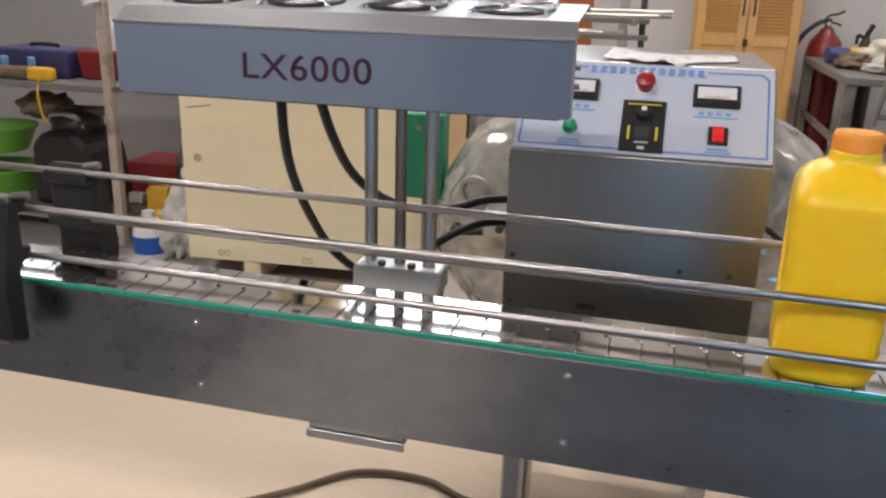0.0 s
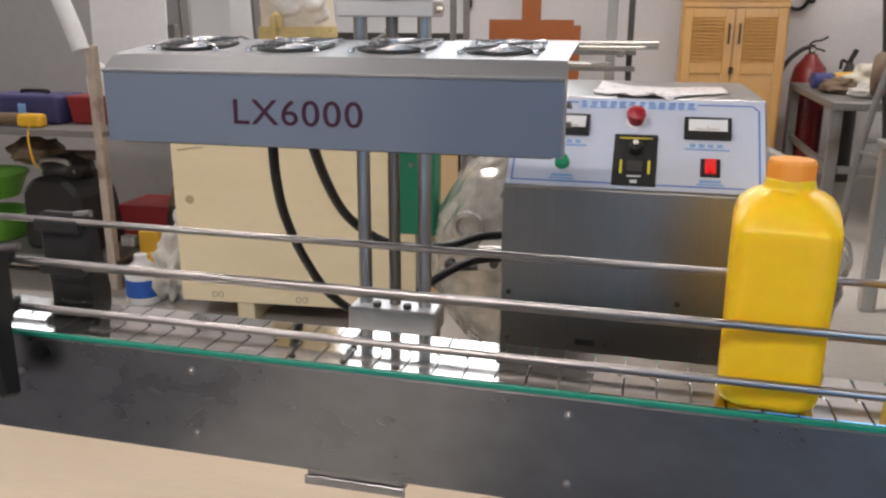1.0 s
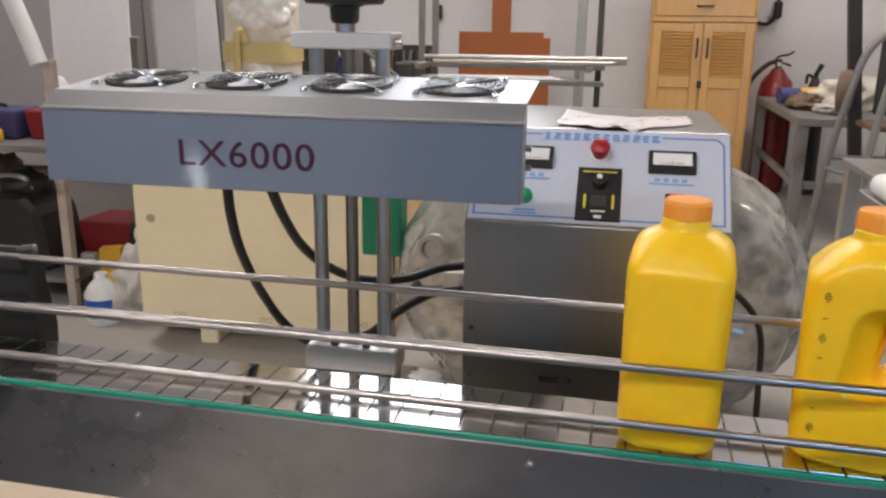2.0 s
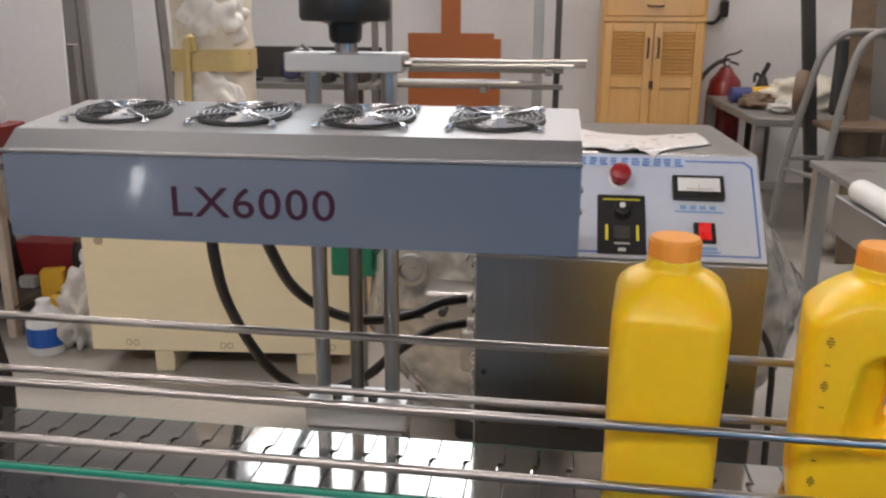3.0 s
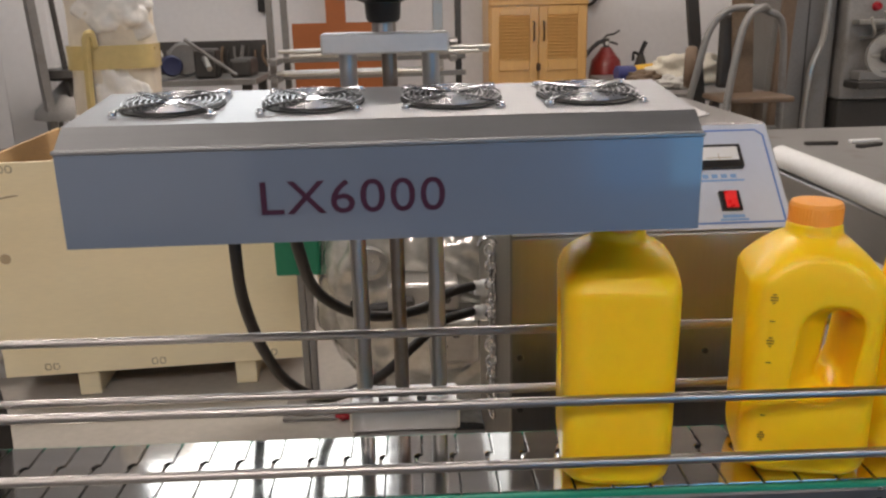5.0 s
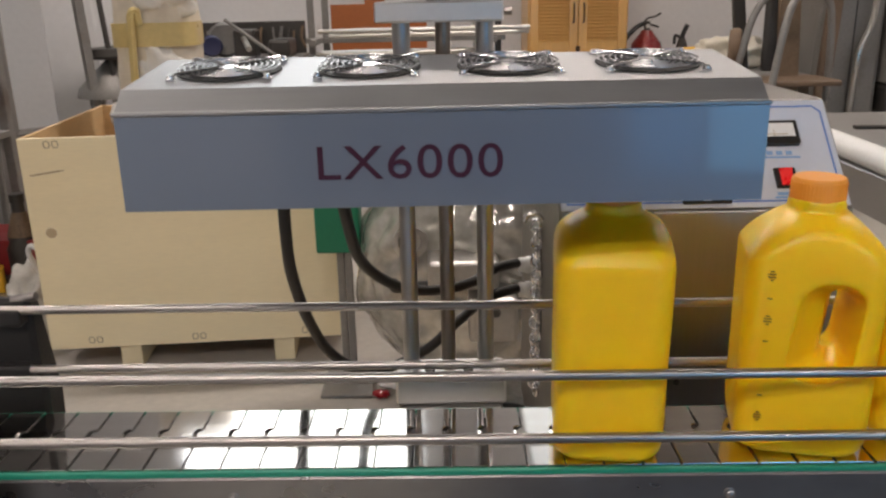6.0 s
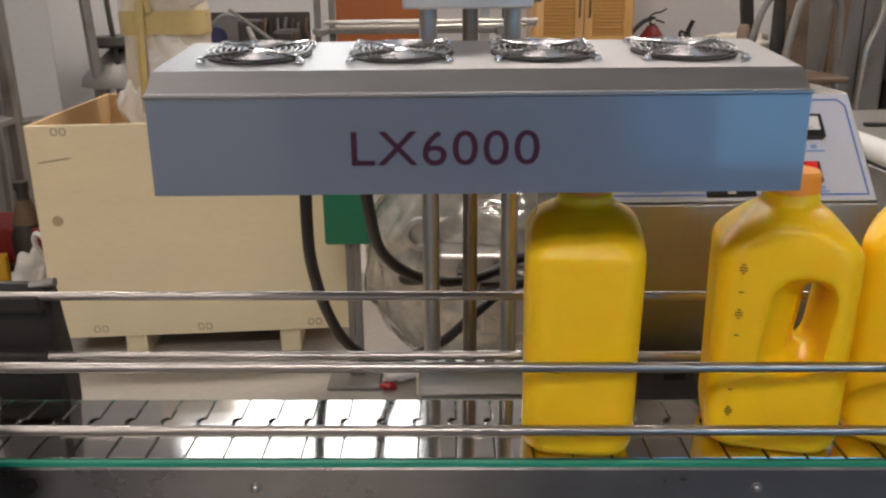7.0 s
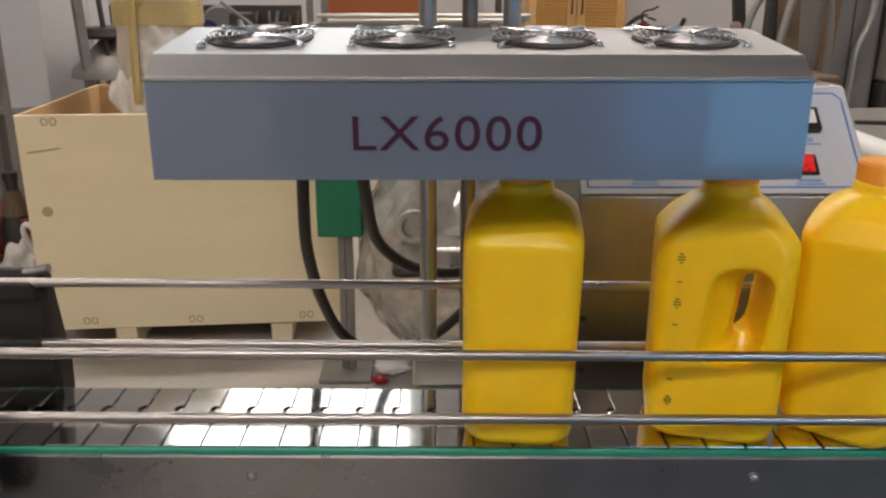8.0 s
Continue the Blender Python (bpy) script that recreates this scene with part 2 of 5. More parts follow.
def lathe(profile, seg=24, m=None, bm=None):
    """Turn (radius, height) rows round z."""
    b = bmesh.new()
    rings = []
    for r, z in profile:
        if r < 1e-6:
            rings.append([b.verts.new((0, 0, z))])
        else:
            rings.append([b.verts.new((r * math.cos(2 * math.pi * i / seg), r * math.sin(2 * math.pi * i / seg), z)) for i in range(seg)])
    for p, q in zip(rings, rings[1:]):
        for i in range(seg):
            j = (i + 1) % seg
            if len(p) == 1 and len(q) > 1:
                b.faces.new((p[0], q[i], q[j]))
            elif len(q) == 1 and len(p) > 1:
                b.faces.new((p[i], p[j], q[0]))
            elif len(p) > 1:
                b.faces.new((p[i], p[j], q[j], q[i]))
    if len(rings[0]) > 1:
        b.faces.new(rings[0][::-1])
    if len(rings[-1]) > 1:
        b.faces.new(rings[-1])
    bmesh.ops.recalc_face_normals(b, faces=b.faces)
    return merge(bm, b, m)


def cylinder(p, q, r, seg=16, bm=None, chamfer=0.0):
    p, q = Vector(p), Vector(q)
    d = q - p
    L = d.length
    m = Matrix.Translation(p) @ d.to_track_quat("Z", "Y").to_matrix().to_4x4()
    c = chamfer or r * 0.12
    return lathe([(0, 0), (r - c, 0), (r, c), (r, L - c), (r - c, L), (0, L)], seg, m, bm)


def curve_points(ctrl, n=8):
    pts = [Vector(c) for c in ctrl]
    ext = [2 * pts[0] - pts[1]] + pts + [2 * pts[-1] - pts[-2]]
    out = []
    for i in range(1, len(ext) - 2):
        a, b, c, d = ext[i - 1:i + 3]
        for k in range(n):
            t = k / n
            out.append(0.5 * (2 * b + (c - a) * t + (2 * a - 5 * b + 4 * c - d) * t * t + (3 * b - a - 3 * c + d) * t ** 3))
    out.append(pts[-1])
    return out


def tube(ctrl, r, seg=10, n=8, bm=None, straight=False):
    pts = [Vector(c) for c in ctrl] if straight else curve_points(ctrl, n)
    b = bmesh.new()
    rings = []
    up = Vector((0.13, 0.21, 1)).normalized()
    for i, p in enumerate(pts):
        t = (pts[min(i + 1, len(pts) - 1)] - pts[max(i - 1, 0)]).normalized()
        s = t.cross(up)
        if s.length < 0.05:
            s = t.cross(Vector((1, 0, 0)))
        s.normalize()
        u = s.cross(t)
        rings.append([b.verts.new(p + r * (math.cos(2 * math.pi * k / seg) * s + math.sin(2 * math.pi * k / seg) * u)) for k in range(seg)])
    for p, q in zip(rings, rings[1:]):
        for k in range(seg):
            b.faces.new((p[k], p[(k + 1) % seg], q[(k + 1) % seg], q[k]))
    b.faces.new(rings[0])
    b.faces.new(rings[-1])
    bmesh.ops.recalc_face_normals(b, faces=b.faces)
    return merge(bm, b)


def blob(cx, cy, cz, rx, ry, rz, rough=0.2, freq=3.0, sub=3, bm=None, seed=0.0):
    """An uneven lump: a sphere pushed about by noise."""
    b = bmesh.new()
    bmesh.ops.create_icosphere(b, subdivisions=sub, radius=1.0)
    for v in b.verts:
        k = 1 + rough * noise.noise(v.co * freq + Vector((seed, seed * 1.7, -seed)))
        v.co = Vector((cx + v.co.x * rx * k, cy + v.co.y * ry * k, cz + v.co.z * rz * k))
    return merge(bm, b)

# ---- the room ----
FLOOR_Z = 0.0
X0, X1, Y0, Y1, ZC = -7.0, 4.0, -3.7, 5.1, 4.2
floor = tagged(part("floor", box(X0, X1, Y0, Y1, -0.1, 0.0), FLOOR), "dusty grey concrete workshop floor", "floor", kind="structure")
# out of view; coloured dark so that the head's bevel and top reflect less
tagged(part("ceiling", box(X0, X1, Y0, Y1, ZC, ZC + 0.1), CEILING), "unseen dark grey ceiling, dimming reflections on the head", "ceiling", kind="structure")


def wall_with_openings(name, a0, a1, along, fixed0, fixed1, z0, z1, openings, mat, label):
    """A wall along x or y with openings (a, b, z low, z high), in solid pieces of one mesh."""
    bm = bmesh.new()

    def put(a, b, lo, hi):
        if b - a > 1e-4 and hi - lo > 1e-4:
            if along == "x":
                box(a, b, fixed0, fixed1, lo, hi, bm=bm)
            else:
                box(fixed0, fixed1, a, b, lo, hi, bm=bm)

    at = a0
    for a, b, lo, hi in sorted(openings):
        put(at, a, z0, z1)
        put(a, b, z0, lo)
        put(a, b, hi, z1)
        at = b
    put(at, a1, z0, z1)
    return tagged(part(name, bm, mat), label, "wall", kind="structure")


WINDOWS = [(-2.1, -0.14, 2.2, 3.85), (-6.3, -4.6, 2.2, 3.85)]
wall_with_openings("wall_north", X0, X1, "x", Y1, Y1 + 0.2, 0, ZC, WINDOWS, WALL, "white plastered wall with dull stains")
DOOR, GAP = (0.95, 2.3, 0.0, 2.1), (-2.6, -1.5, 0.0, 0.24)
# out of view; its dark tone is there to darken what film and steel reflect
wall_with_openings("wall_south", X0, X1, "x", Y0 - 0.2, Y0, 0, ZC, [DOOR, GAP], DARK_WALL, "dark grey painted wall with an open doorway")
wall_with_openings("wall_east", Y0, Y1, "y", X1, X1 + 0.2, 0, ZC, [], WALL, "plain plastered wall")
wall_with_openings("wall_west", Y0, Y1, "y", X0 - 0.2, X0, 0, ZC, [], WALL, "plain plastered wall")
for i, (a, b, lo, hi) in enumerate(WINDOWS):
    win = thing("window_%d" % (i + 1), "high bright window with grey metal frame", "window", kind="structure")
    bm = bmesh.new()
    box(a, a + 0.05, Y1 + 0.02, Y1 + 0.08, lo, hi, bm=bm)
    box(b - 0.05, b, Y1 + 0.02, Y1 + 0.08, lo, hi, bm=bm)
    box(a + 0.05, b - 0.05, Y1 + 0.02, Y1 + 0.08, lo, lo + 0.05, bm=bm)
    box(a + 0.05, b - 0.05, Y1 + 0.02, Y1 + 0.08, hi - 0.05, hi, bm=bm)
    m_ = a + (b - a) * 0.46
    box(m_ - 0.016, m_ + 0.016, Y1 + 0.02, Y1 + 0.08, lo + 0.05, hi - 0.05, bm=bm)
    part("window_frame", bm, GREY_IRON, win)
    part("sky_backdrop", box(a - 0.2, b + 0.2, Y1 + 0.23, Y1 + 0.25, lo - 0.2, hi + 0.2), WINDOW_SKY, win)

# added pale leaves, out of view: they lighten the film's reflection, slit between them
for i, (a, b) in enumerate(((-3.4, -2.076), (-2.044, -0.85))):
    door = thing("door_%d" % (i + 1), "pale painted sheet metal sliding door leaf", "door", kind="structure")
    part("leaf", box(a, b, Y0 + 0.01, Y0 + 0.05, 0.005, 2.4, 0.004), WALL, door)
    part("handle", box(b - 0.10, b - 0.07, Y0 + 0.0505, Y0 + 0.08, 1.0, 1.2, 0.004), GREY_IRON, door)

for (a, b, lo, hi), mt in ((DOOR, DOOR_SKY), (GAP, SLIT_SKY)):
    tagged(part("backdrop", box(a - 0.4, b + 0.4, Y0 - 0.45, Y0 - 0.43, lo, hi + 0.3), mt), "pale blue daylight outside the opening", "backdrop", kind="structure")

# added framed pane, out of view: dims one part of the blue film reflection
leaf = thing("door_3", "half-open glazed door leaf with tinted glass", "door", kind="structure")
part("pane", box(1.0, 1.36, Y0 + 0.02, Y0 + 0.026, 0.06, 2.04), TINTED, leaf, "tinted glass pane")
for x0, x1, z0, z1 in ((0.955, 0.9995, 0.01, 2.09), (1.3605, 1.41, 0.01, 2.09), (1.0, 1.36, 0.01, 0.0595), (1.0, 1.36, 2.0405, 2.09)):
    part("stile", box(x0, x1, Y0 + 0.005, Y0 + 0.04, z0, z1, 0.002), GREY_IRON, leaf)

bm = bmesh.new()
box(-5.0, -1.93, 2.95, 3.03, 0, 1.9, bm=bm)
tagged(part("wall_partition", bm, WALL_GREY), "grey painted partition wall behind the shelf", "wall", kind="structure")

# added ceiling lamps, none in view: tube fittings whose tubes glow
def ceiling_lamp(x, y, z, along="x", length=1.2):
    lamp = thing("ceiling_lamp", "added twin-tube lamp, unseen, lighting the room from above", "ceiling lamp",
                 pose(x, y, z, 0, 0, 0 if along == "x" else 90), group="ceiling lamps")
    part("lamp_body", box(-length / 2, length / 2, -0.07, 0.07, 0.03, 0.09, 0.01), WHITE_PLASTIC, lamp)
    for s in (-0.04, 0.04):
        part("lamp_tube", cylinder((-length / 2 + 0.02, s, 0.012), (length / 2 - 0.02, s, 0.012), 0.014, 10), TUBE_GLOW, lamp)
    for s in (-0.45, 0.45):
        part("suspension_rod", cylinder((s, 0, 0.09), (s, 0, ZC - z), 0.004, 6), GREY_IRON, lamp)
    return lamp


LAMPS = [(-0.35, -2.05, 2.9), (-2.1, -2.4, 2.9), (1.9, -2.6, 2.9), (-0.68, -0.75, 2.9), (-2.2, 2.2, 3.9), (0.3, 2.2, 2.9), (2.6, 2.2, 2.9), (2.3, 3.5, 3.9)]
for x, y, z in LAMPS:
    ceiling_lamp(x, y, z)
    d = bpy.data.lights.new("tube_light", "AREA")
    d.shape, d.size, d.size_y, d.energy, d.color = "RECTANGLE", 1.15, 0.12, KEY * (1.8 if y < -2 else 0.25) if y < 0 and abs(x) < 1 else FILL * (1.1 if z > 3.5 and x > 0 else 1.8 if z > 3.5 else 0.55 if x > 2.5 else 1.0), (1.0, 0.875, 0.79)
    lo = new("tube_light", d)
    lo.matrix_basis = look((x, y, z - 0.02), (x, y + 0.0001, 0))

board = tagged(part("floor_board", box(-2.6, 2.6, 0.0, 1.02, 0.0, 0.012, 0.003), BOARD), "worn beige board sheet lying on the floor", "board")

# two added dark sheets, out of view: they darken reflections in plate and film
for a, b in ((0.0, 3.5), (-2.7, -0.66)):
    tagged(part("floor_mat", box(a, b, -3.4, -0.02, 0.0, 0.008, 0.003), DARK_MAT), "added dark floor sheet, unseen, darkening the steel's reflections", "mat", kind="structure")

# ---- belt travel: leftward displacement of chain and bottles, seconds and metres ----
TRAVEL = [(0, 0.5480), (0.5, 0.5182), (1, 0.4879), (1.5, 0.4518), (2, 0.4175), (2.2, 0.4037), (3.3, 0.3262), (3.5, 0.3125), (4, 0.2759), (5.3, 0.1918), (5.5, 0.1794), (6, 0.1510), (6.5, 0.1230), (7, 0.0940), (7.5, 0.0661), (8, 0.0371)]
BELT_Z, BELT_Y0, BELT_Y1, PITCH = 0.5744, 0.0605, 0.1815, 0.0383
LIE = pose(0, 0, 0, 0, 0.367, -0.39)     # the conveyor runs slightly downhill and askew to the head
CX0, CX1 = -1.75, 1.95

# ---- conveyor ----
conv = thing("conveyor", "stainless steel slat chain conveyor with guide rails", "conveyor", LIE)
PLATE_PROFILE = [(0.054, 0.423), (0.054, 0.565), (0.0565, 0.5674), (0.0605, 0.5674), (0.0605, 0.5644), (0.0565, 0.5634), (0.0565, 0.425), (0.071, 0.425), (0.071, 0.423)]
part("side_plate", prism(PLATE_PROFILE, "x", CX0, CX1), PLATE, conv, "brushed stainless side plate")
BACK_PROFILE = [(0.1915, 0.423), (0.1915, 0.5654), (0.189, 0.5674), (0.1835, 0.5674), (0.1835, 0.5644), (0.1885, 0.5634), (0.1885, 0.423)]
part("side_plate", prism(BACK_PROFILE, "x", CX0, CX1), STEEL, conv, "brushed stainless side plate")
part("wear_strip", box(CX0, CX1, 0.0542, 0.0595, 0.5676, 0.5736, 0.001), GREEN, conv, "green plastic wear strip")
part("wear_strip", box(CX0, CX1, 0.1825, 0.1845, 0.5676, 0.5730, 0.0006), GREEN, conv, "green plastic wear strip")
part("bed", box(CX0, CX1, 0.062, 0.181, 0.545, 0.562), GREY_IRON, conv)
for x in (CX0, CX1):
    part("end_cover", box(x - 0.15 if x < 0 else x, x if x < 0 else x + 0.15, 0.054, 0.1915, 0.422, 0.587, 0.01, 2), STEEL, conv)
for x in (-1.21, -0.714, -0.219, 0.275, 0.77, 1.26):
    for z in (0.5445, 0.4535):
        bolt = part("bolt", lathe([(0.0062, 0), (0.0062, 0.0015), (0.0045, 0.0018), (0.0042, 0.0045), (0.003, 0.0055), (0, 0.0058)], 12), CHROME, conv, "domed steel bolt", 40,
                    pose(x + (0.002 if z < 0.5 else 0), 0.054, z, 90, 0, 0))
for x in (-1.3, 0.213, 1.45):
    for y in (0.078, 0.168):
        part("leg", box(x - 0.013, x + 0.013, y - 0.013, y + 0.013, 0.02, 0.5, 0.003), STEEL, conv)
        part("levelling_foot", lathe([(0.025, 0.0), (0.025, 0.006), (0.008, 0.012), (0.008, 0.03), (0, 0.03)], 14, Matrix.Translation((x, y, 0.012))), DARK_IRON, conv)
    part("cross_bar", box(x - 0.011, x + 0.011, 0.0915, 0.1545, 0.18, 0.205, 0.002), STEEL, conv)
part("drip_plate", box(-0.069, 0.066, 0.072, 0.187, 0.396, 0.4215, 0.002), STEEL, conv, "small folded steel bracket plate")
part("drip_lip", box(-0.071, 0.068, 0.067, 0.0715, 0.392, 0.405, 0.001), STEEL, conv)

RAILS = [("guide_rail", 0.0397, 0.6822), ("guide_rail", 0.0397, 0.6167), ("guide_rail", 0.1925, 0.6949), ("guide_rail", 0.1925, 0.6235)]
for n_, y, z in RAILS:
    part(n_, cylinder((CX0 + 0.1, y, z), (CX1 - 0.1, y, z), 0.005, 14), CHROME, conv, "slim polished steel guide rail", 40)


def rail_bracket(x, y, side, hw=0.03, low=0.49):
    """side -1: on the near plate, 1: on the far plate."""
    br = part("rail_bracket", prism([(y + side * 0.004, 0.705), (y + side * 0.03, 0.702), (y + side * 0.055, 0.58), (y + side * 0.05, low + 0.01), (y + side * 0.012, low), (y + side * 0.012, 0.60), (y + side * 0.004, 0.61)],
                                    "x", x - hw, x + hw, 0.006), BLACK, conv, "black plastic rail clamp")
    for z in (0.62, 0.687):
        part("clamp_block", box(x - hw + 0.004, x + hw - 0.004, y - 0.011, y + 0.011, z - 0.0105, z + 0.0105, 0.004, 2), BLACK, br)
    part("clamp_knob", cylinder((x + 0.02, y + side * 0.012, 0.701), (x + 0.048, y + side * 0.012, 0.706), 0.0055, 12), CHROME, br, "small steel clamp screw", 40)
    part("spindle", cylinder((x, y + side * 0.03, low + 0.02), (x, 0.121 - side * -0.07, low + 0.02), 0.007, 12), CHROME, br)


rail_bracket(-0.482, 0.034, -1, 0.026, 0.495)
rail_bracket(-0.512, 0.196, 1, 0.042)
rail_bracket(1.35, 0.034, -1)
rail_bracket(1.35, 0.196, 1)

# ---- slat chain ----
chain = thing("slat_chain", "worn steel slat chain running along the conveyor", "conveyor chain", LIE @ pose(TRAVEL[0][1], 0, 0))


def slat_mesh():
    w, t, k, g = PITCH, 0.003, 0.0058, 0.0009
    yc = 0.128
    a, b = BELT_Y0, BELT_Y1
    q = 0.0115
    # outline with a hinge tongue on one side and its notch on the other
    e = yc + q
    o = [(g, a), (w - g, a), (w - g, yc - q), (w - k - g, yc - q + 0.0005), (w - k - g, e - 0.014), (w - k - g - 0.0014, e - 0.0105),
         (w - k - g - 0.0017, e - 0.0060), (w - k - g - 0.0006, e - 0.0018), (w - k + 0.0018, e + 0.0012), (w - g, e - 0.0005), (w - g, b),
         (g, b), (g, e - 0.0030), (-0.0015, e - 0.0034), (-0.0034, e - 0.0052), (-0.0036, e - 0.0085), (-k + g + 0.0008, e - 0.0125), (-k + g, e - 0.016), (-k + g, yc - q + 0.0022), (g, yc - q + 0.0008)]
    bm = prism(o, "z", BELT_Z - t, BELT_Z)
    top = [f for f in bm.faces if f.normal.z > 0.9]
    edges = [e for f in top for e in f.edges]
    bmesh.ops.bevel(bm, geom=edges, offset=0.0008, segments=2, affect="EDGES")
    # hinge pin lying under the gap
    cylinder((-0.0064, yc + q - 0.0180, BELT_Z - 0.0012), (-0.0064, yc + q - 0.0105, BELT_Z - 0.0012), 0.0024, 8, bm)
    me = bpy.data.meshes.new("slat")
    bm.to_mesh(me)
    bm.free()
    me.materials.append(SLAT)
    return me


SLAT_MESH = slat_mesh()
N0, N1 = -55, 32
PHASE = 0.0
for i in range(N0, N1):
    s = new("slat", SLAT_MESH)
    s.matrix_basis = pose(i * PITCH + PHASE, 0, 0)
    s.parent = chain

# ---- sealing head ----
head = thing("sealing_head", "long stainless sealing head with blue-grey film front and four top fans", "machine head")
HX, HZ0, HZ1, HT, HD = 0.262, 0.856, 0.935, 0.960, 0.162
shell = [(0.0, HZ0), (0.0, HZ1), (0.024, 0.9530), (HD - 0.008, 0.9675), (HD, 0.960), (HD, HZ0)]
cover = shell[1:5] + [(HD - 0.0015, 0.9595), (HD - 0.008, 0.966), (0.0242, 0.9515), (0.0015, 0.934)]
part("housing", prism([(0.001, HZ0), (0.001, HZ1 - 0.002), (0.0245, 0.9512), (HD - 0.008, 0.9655), (HD - 0.002, 0.959), (HD - 0.002, HZ0)], "x", 0.013 - HX, HX - 0.013, 0.001), GREY_IRON, head, "dull inner housing")
part("cover", prism(cover, "x", -HX, HX), STEEL_X, head, "brushed stainless folded cover")
part("front_plate", box(-HX, HX, 0.0, 0.0009, HZ0, HZ1), STEEL_X, head)
part("front_film", box(-HX + 0.001, HX - 0.001, -0.0016, -0.0002, HZ0 + 0.0005, HZ1 - 0.0015), FILM, head, "glossy blue-grey protective film")
part("top_lip", box(-HX - 0.001, HX + 0.001, -0.003, 0.004, HZ1 - 0.001, HZ1 + 0.0025, 0.001), STEEL_X, head)
for sx in (-1, 1):
    part("end_flange", prism([(0.0012, HZ0), (0.0012, HZ1), (0.024, 0.9512), (0.030, 0.9518), (0.030, HZ0)], "x", sx * HX - (0.0015 if sx > 0 else 0), sx * HX + (0.0015 if sx < 0 else 0)), STEEL_X, head, "folded end of the cover")
    for z in (0.885, 0.905):
        part("end_bolt", cylinder((sx * (HX - 0.013), 0.05, z), (sx * (HX + 0.004), 0.05, z), 0.0032, 8), CHROME, head)
part("coil_plate", box(-HX + 0.012, HX - 0.012, 0.012, HD - 0.012, HZ0 - 0.003, HZ0 + 0.002), BLACK, head)

fc = bpy.data.curves.new("model_lettering", "FONT")
fc.body, fc.size, fc.extrude, fc.space_character = "LX6000", 0.0392, 0.0004, 1.09
fc.align_x = "LEFT"
fc.offset = 0.0001
tmp = new("lettering_tmp", fc)
me = bpy.data.meshes.new_from_object(tmp.evaluated_get(bpy.context.evaluated_depsgraph_get()))
bpy.data.objects.remove(tmp)
me.materials.clear()
me.materials.append(RED_INK)
xs = [v.co.x for v in me.vertices]
lw = max(xs) - min(xs)
lett = new("lettering", me)
lett.parent = head
lett.matrix_basis = pose(-0.101, -0.0021, 0.8805, 90, 0, 0) @ Matrix.Diagonal((0.150 / lw, 1, 1, 1)) @ Matrix.Translation((-min(xs), 0, 0))
tagged(lett, "dark red printed model lettering")

FAN_Y, FAN_R, FAN_TILT = 0.092, 0.0455, 6.36


def fan(x):
    f = part("fan", lathe([(0.0, -0.004), (FAN_R - 0.002, -0.004), (FAN_R - 0.002, 0.0004), (FAN_R + 0.0005, 0.0004), (FAN_R + 0.0005, 0.0012), (FAN_R - 0.004, 0.0014), (FAN_R - 0.006, 0.0012), (0, 0.0012)], 40),
             DEEP_BLACK, head, "black cooling fan with chrome wire guard", 40, pose(x, FAN_Y, HT + 0.0008, FAN_TILT, 0, 0))
    for k in range(7):
        a = 2 * math.pi * k / 7 + 0.3
        b = bmesh.new()
        r0, r1 = 0.016, FAN_R - 0.006
        pts = [(r0, a - 0.25), (r1, a - 0.1), (r1, a + 0.42), (r0, a + 0.35)]
        vs = [b.verts.new((r * math.cos(q), r * math.sin(q), 0.0016 + (0.0012 if i in (2, 3) else 0))) for i, (r, q) in enumerate(pts)]
        b.faces.new(vs)
        part("blade", b, BLACK, f)
    for r in (0.0130, 0.0182, 0.0234, 0.0286, 0.0338, 0.0390, 0.0442):
        ring = [(r * math.cos(2 * math.pi * i / 36), r * math.sin(2 * math.pi * i / 36), 0.0046) for i in range(37)]
        part("guard_ring", tube(ring, 0.0008, 6, straight=True), RING, f, "", 60)
    e = 0.041
    for sx, sy in ((1, 1), (-1, 1), (-1, -1), (1, -1)):
        part("guard_spoke", tube([(sx * 0.006, sy * 0.006, 0.0052), (sx * e * 0.93, sy * e * 0.93, 0.0052), (sx * e, sy * e, 0.002)], 0.0015, 6, straight=True), GUARD, f, "", 60)
    part("hub", lathe([(0, 0.002), (0.0105, 0.002), (0.0105, 0.0036), (0.0095, 0.0042), (0, 0.0044)], 20), GUARD, f, "round shiny hub", 30)
    for sx, sy in ((1, 1), (-1, 1), (-1, -1), (1, -1)):
        part("screw", lathe([(0.0044, 0), (0.0044, 0.0018), (0.003, 0.0024), (0.0028, 0.0040), (0.002, 0.0046), (0, 0.0048)], 10, Matrix.Translation((sx * e, sy * e, 0.0006))), GUARD, f, "", 40)


for x in (-0.188, -0.0635, 0.0605, 0.1845):
    fan(x)

# ---- lifting column ----
col = thing("lifting_column", "twin post lifting column with lifting rod and black hand wheel", "machine column", pose(0.005, 0, -0.003))
PY = 0.262
part("base_block", box(-0.066, 0.066, PY - 0.028, PY + 0.028, 0.554, 0.590, 0.003), ALUMINIUM, col, "pale grey machined base block")
part("base_bracket", box(-0.062, 0.062, 0.1925, PY + 0.02, 0.50, 0.5535, 0.002), STEEL, col)
for x in (-0.025, 0.021):
    part("bolt", cylinder((x, PY - 0.016, 0.590), (x, PY - 0.016, 0.597), 0.0062, 14), DARK_IRON, col, "dark socket bolt")
for x in (-0.047, 0.043):
    part("post", cylinder((x, PY, 0.585), (x, PY, 1.002), 0.0096, 20), POST, col, "ground steel post", 40)
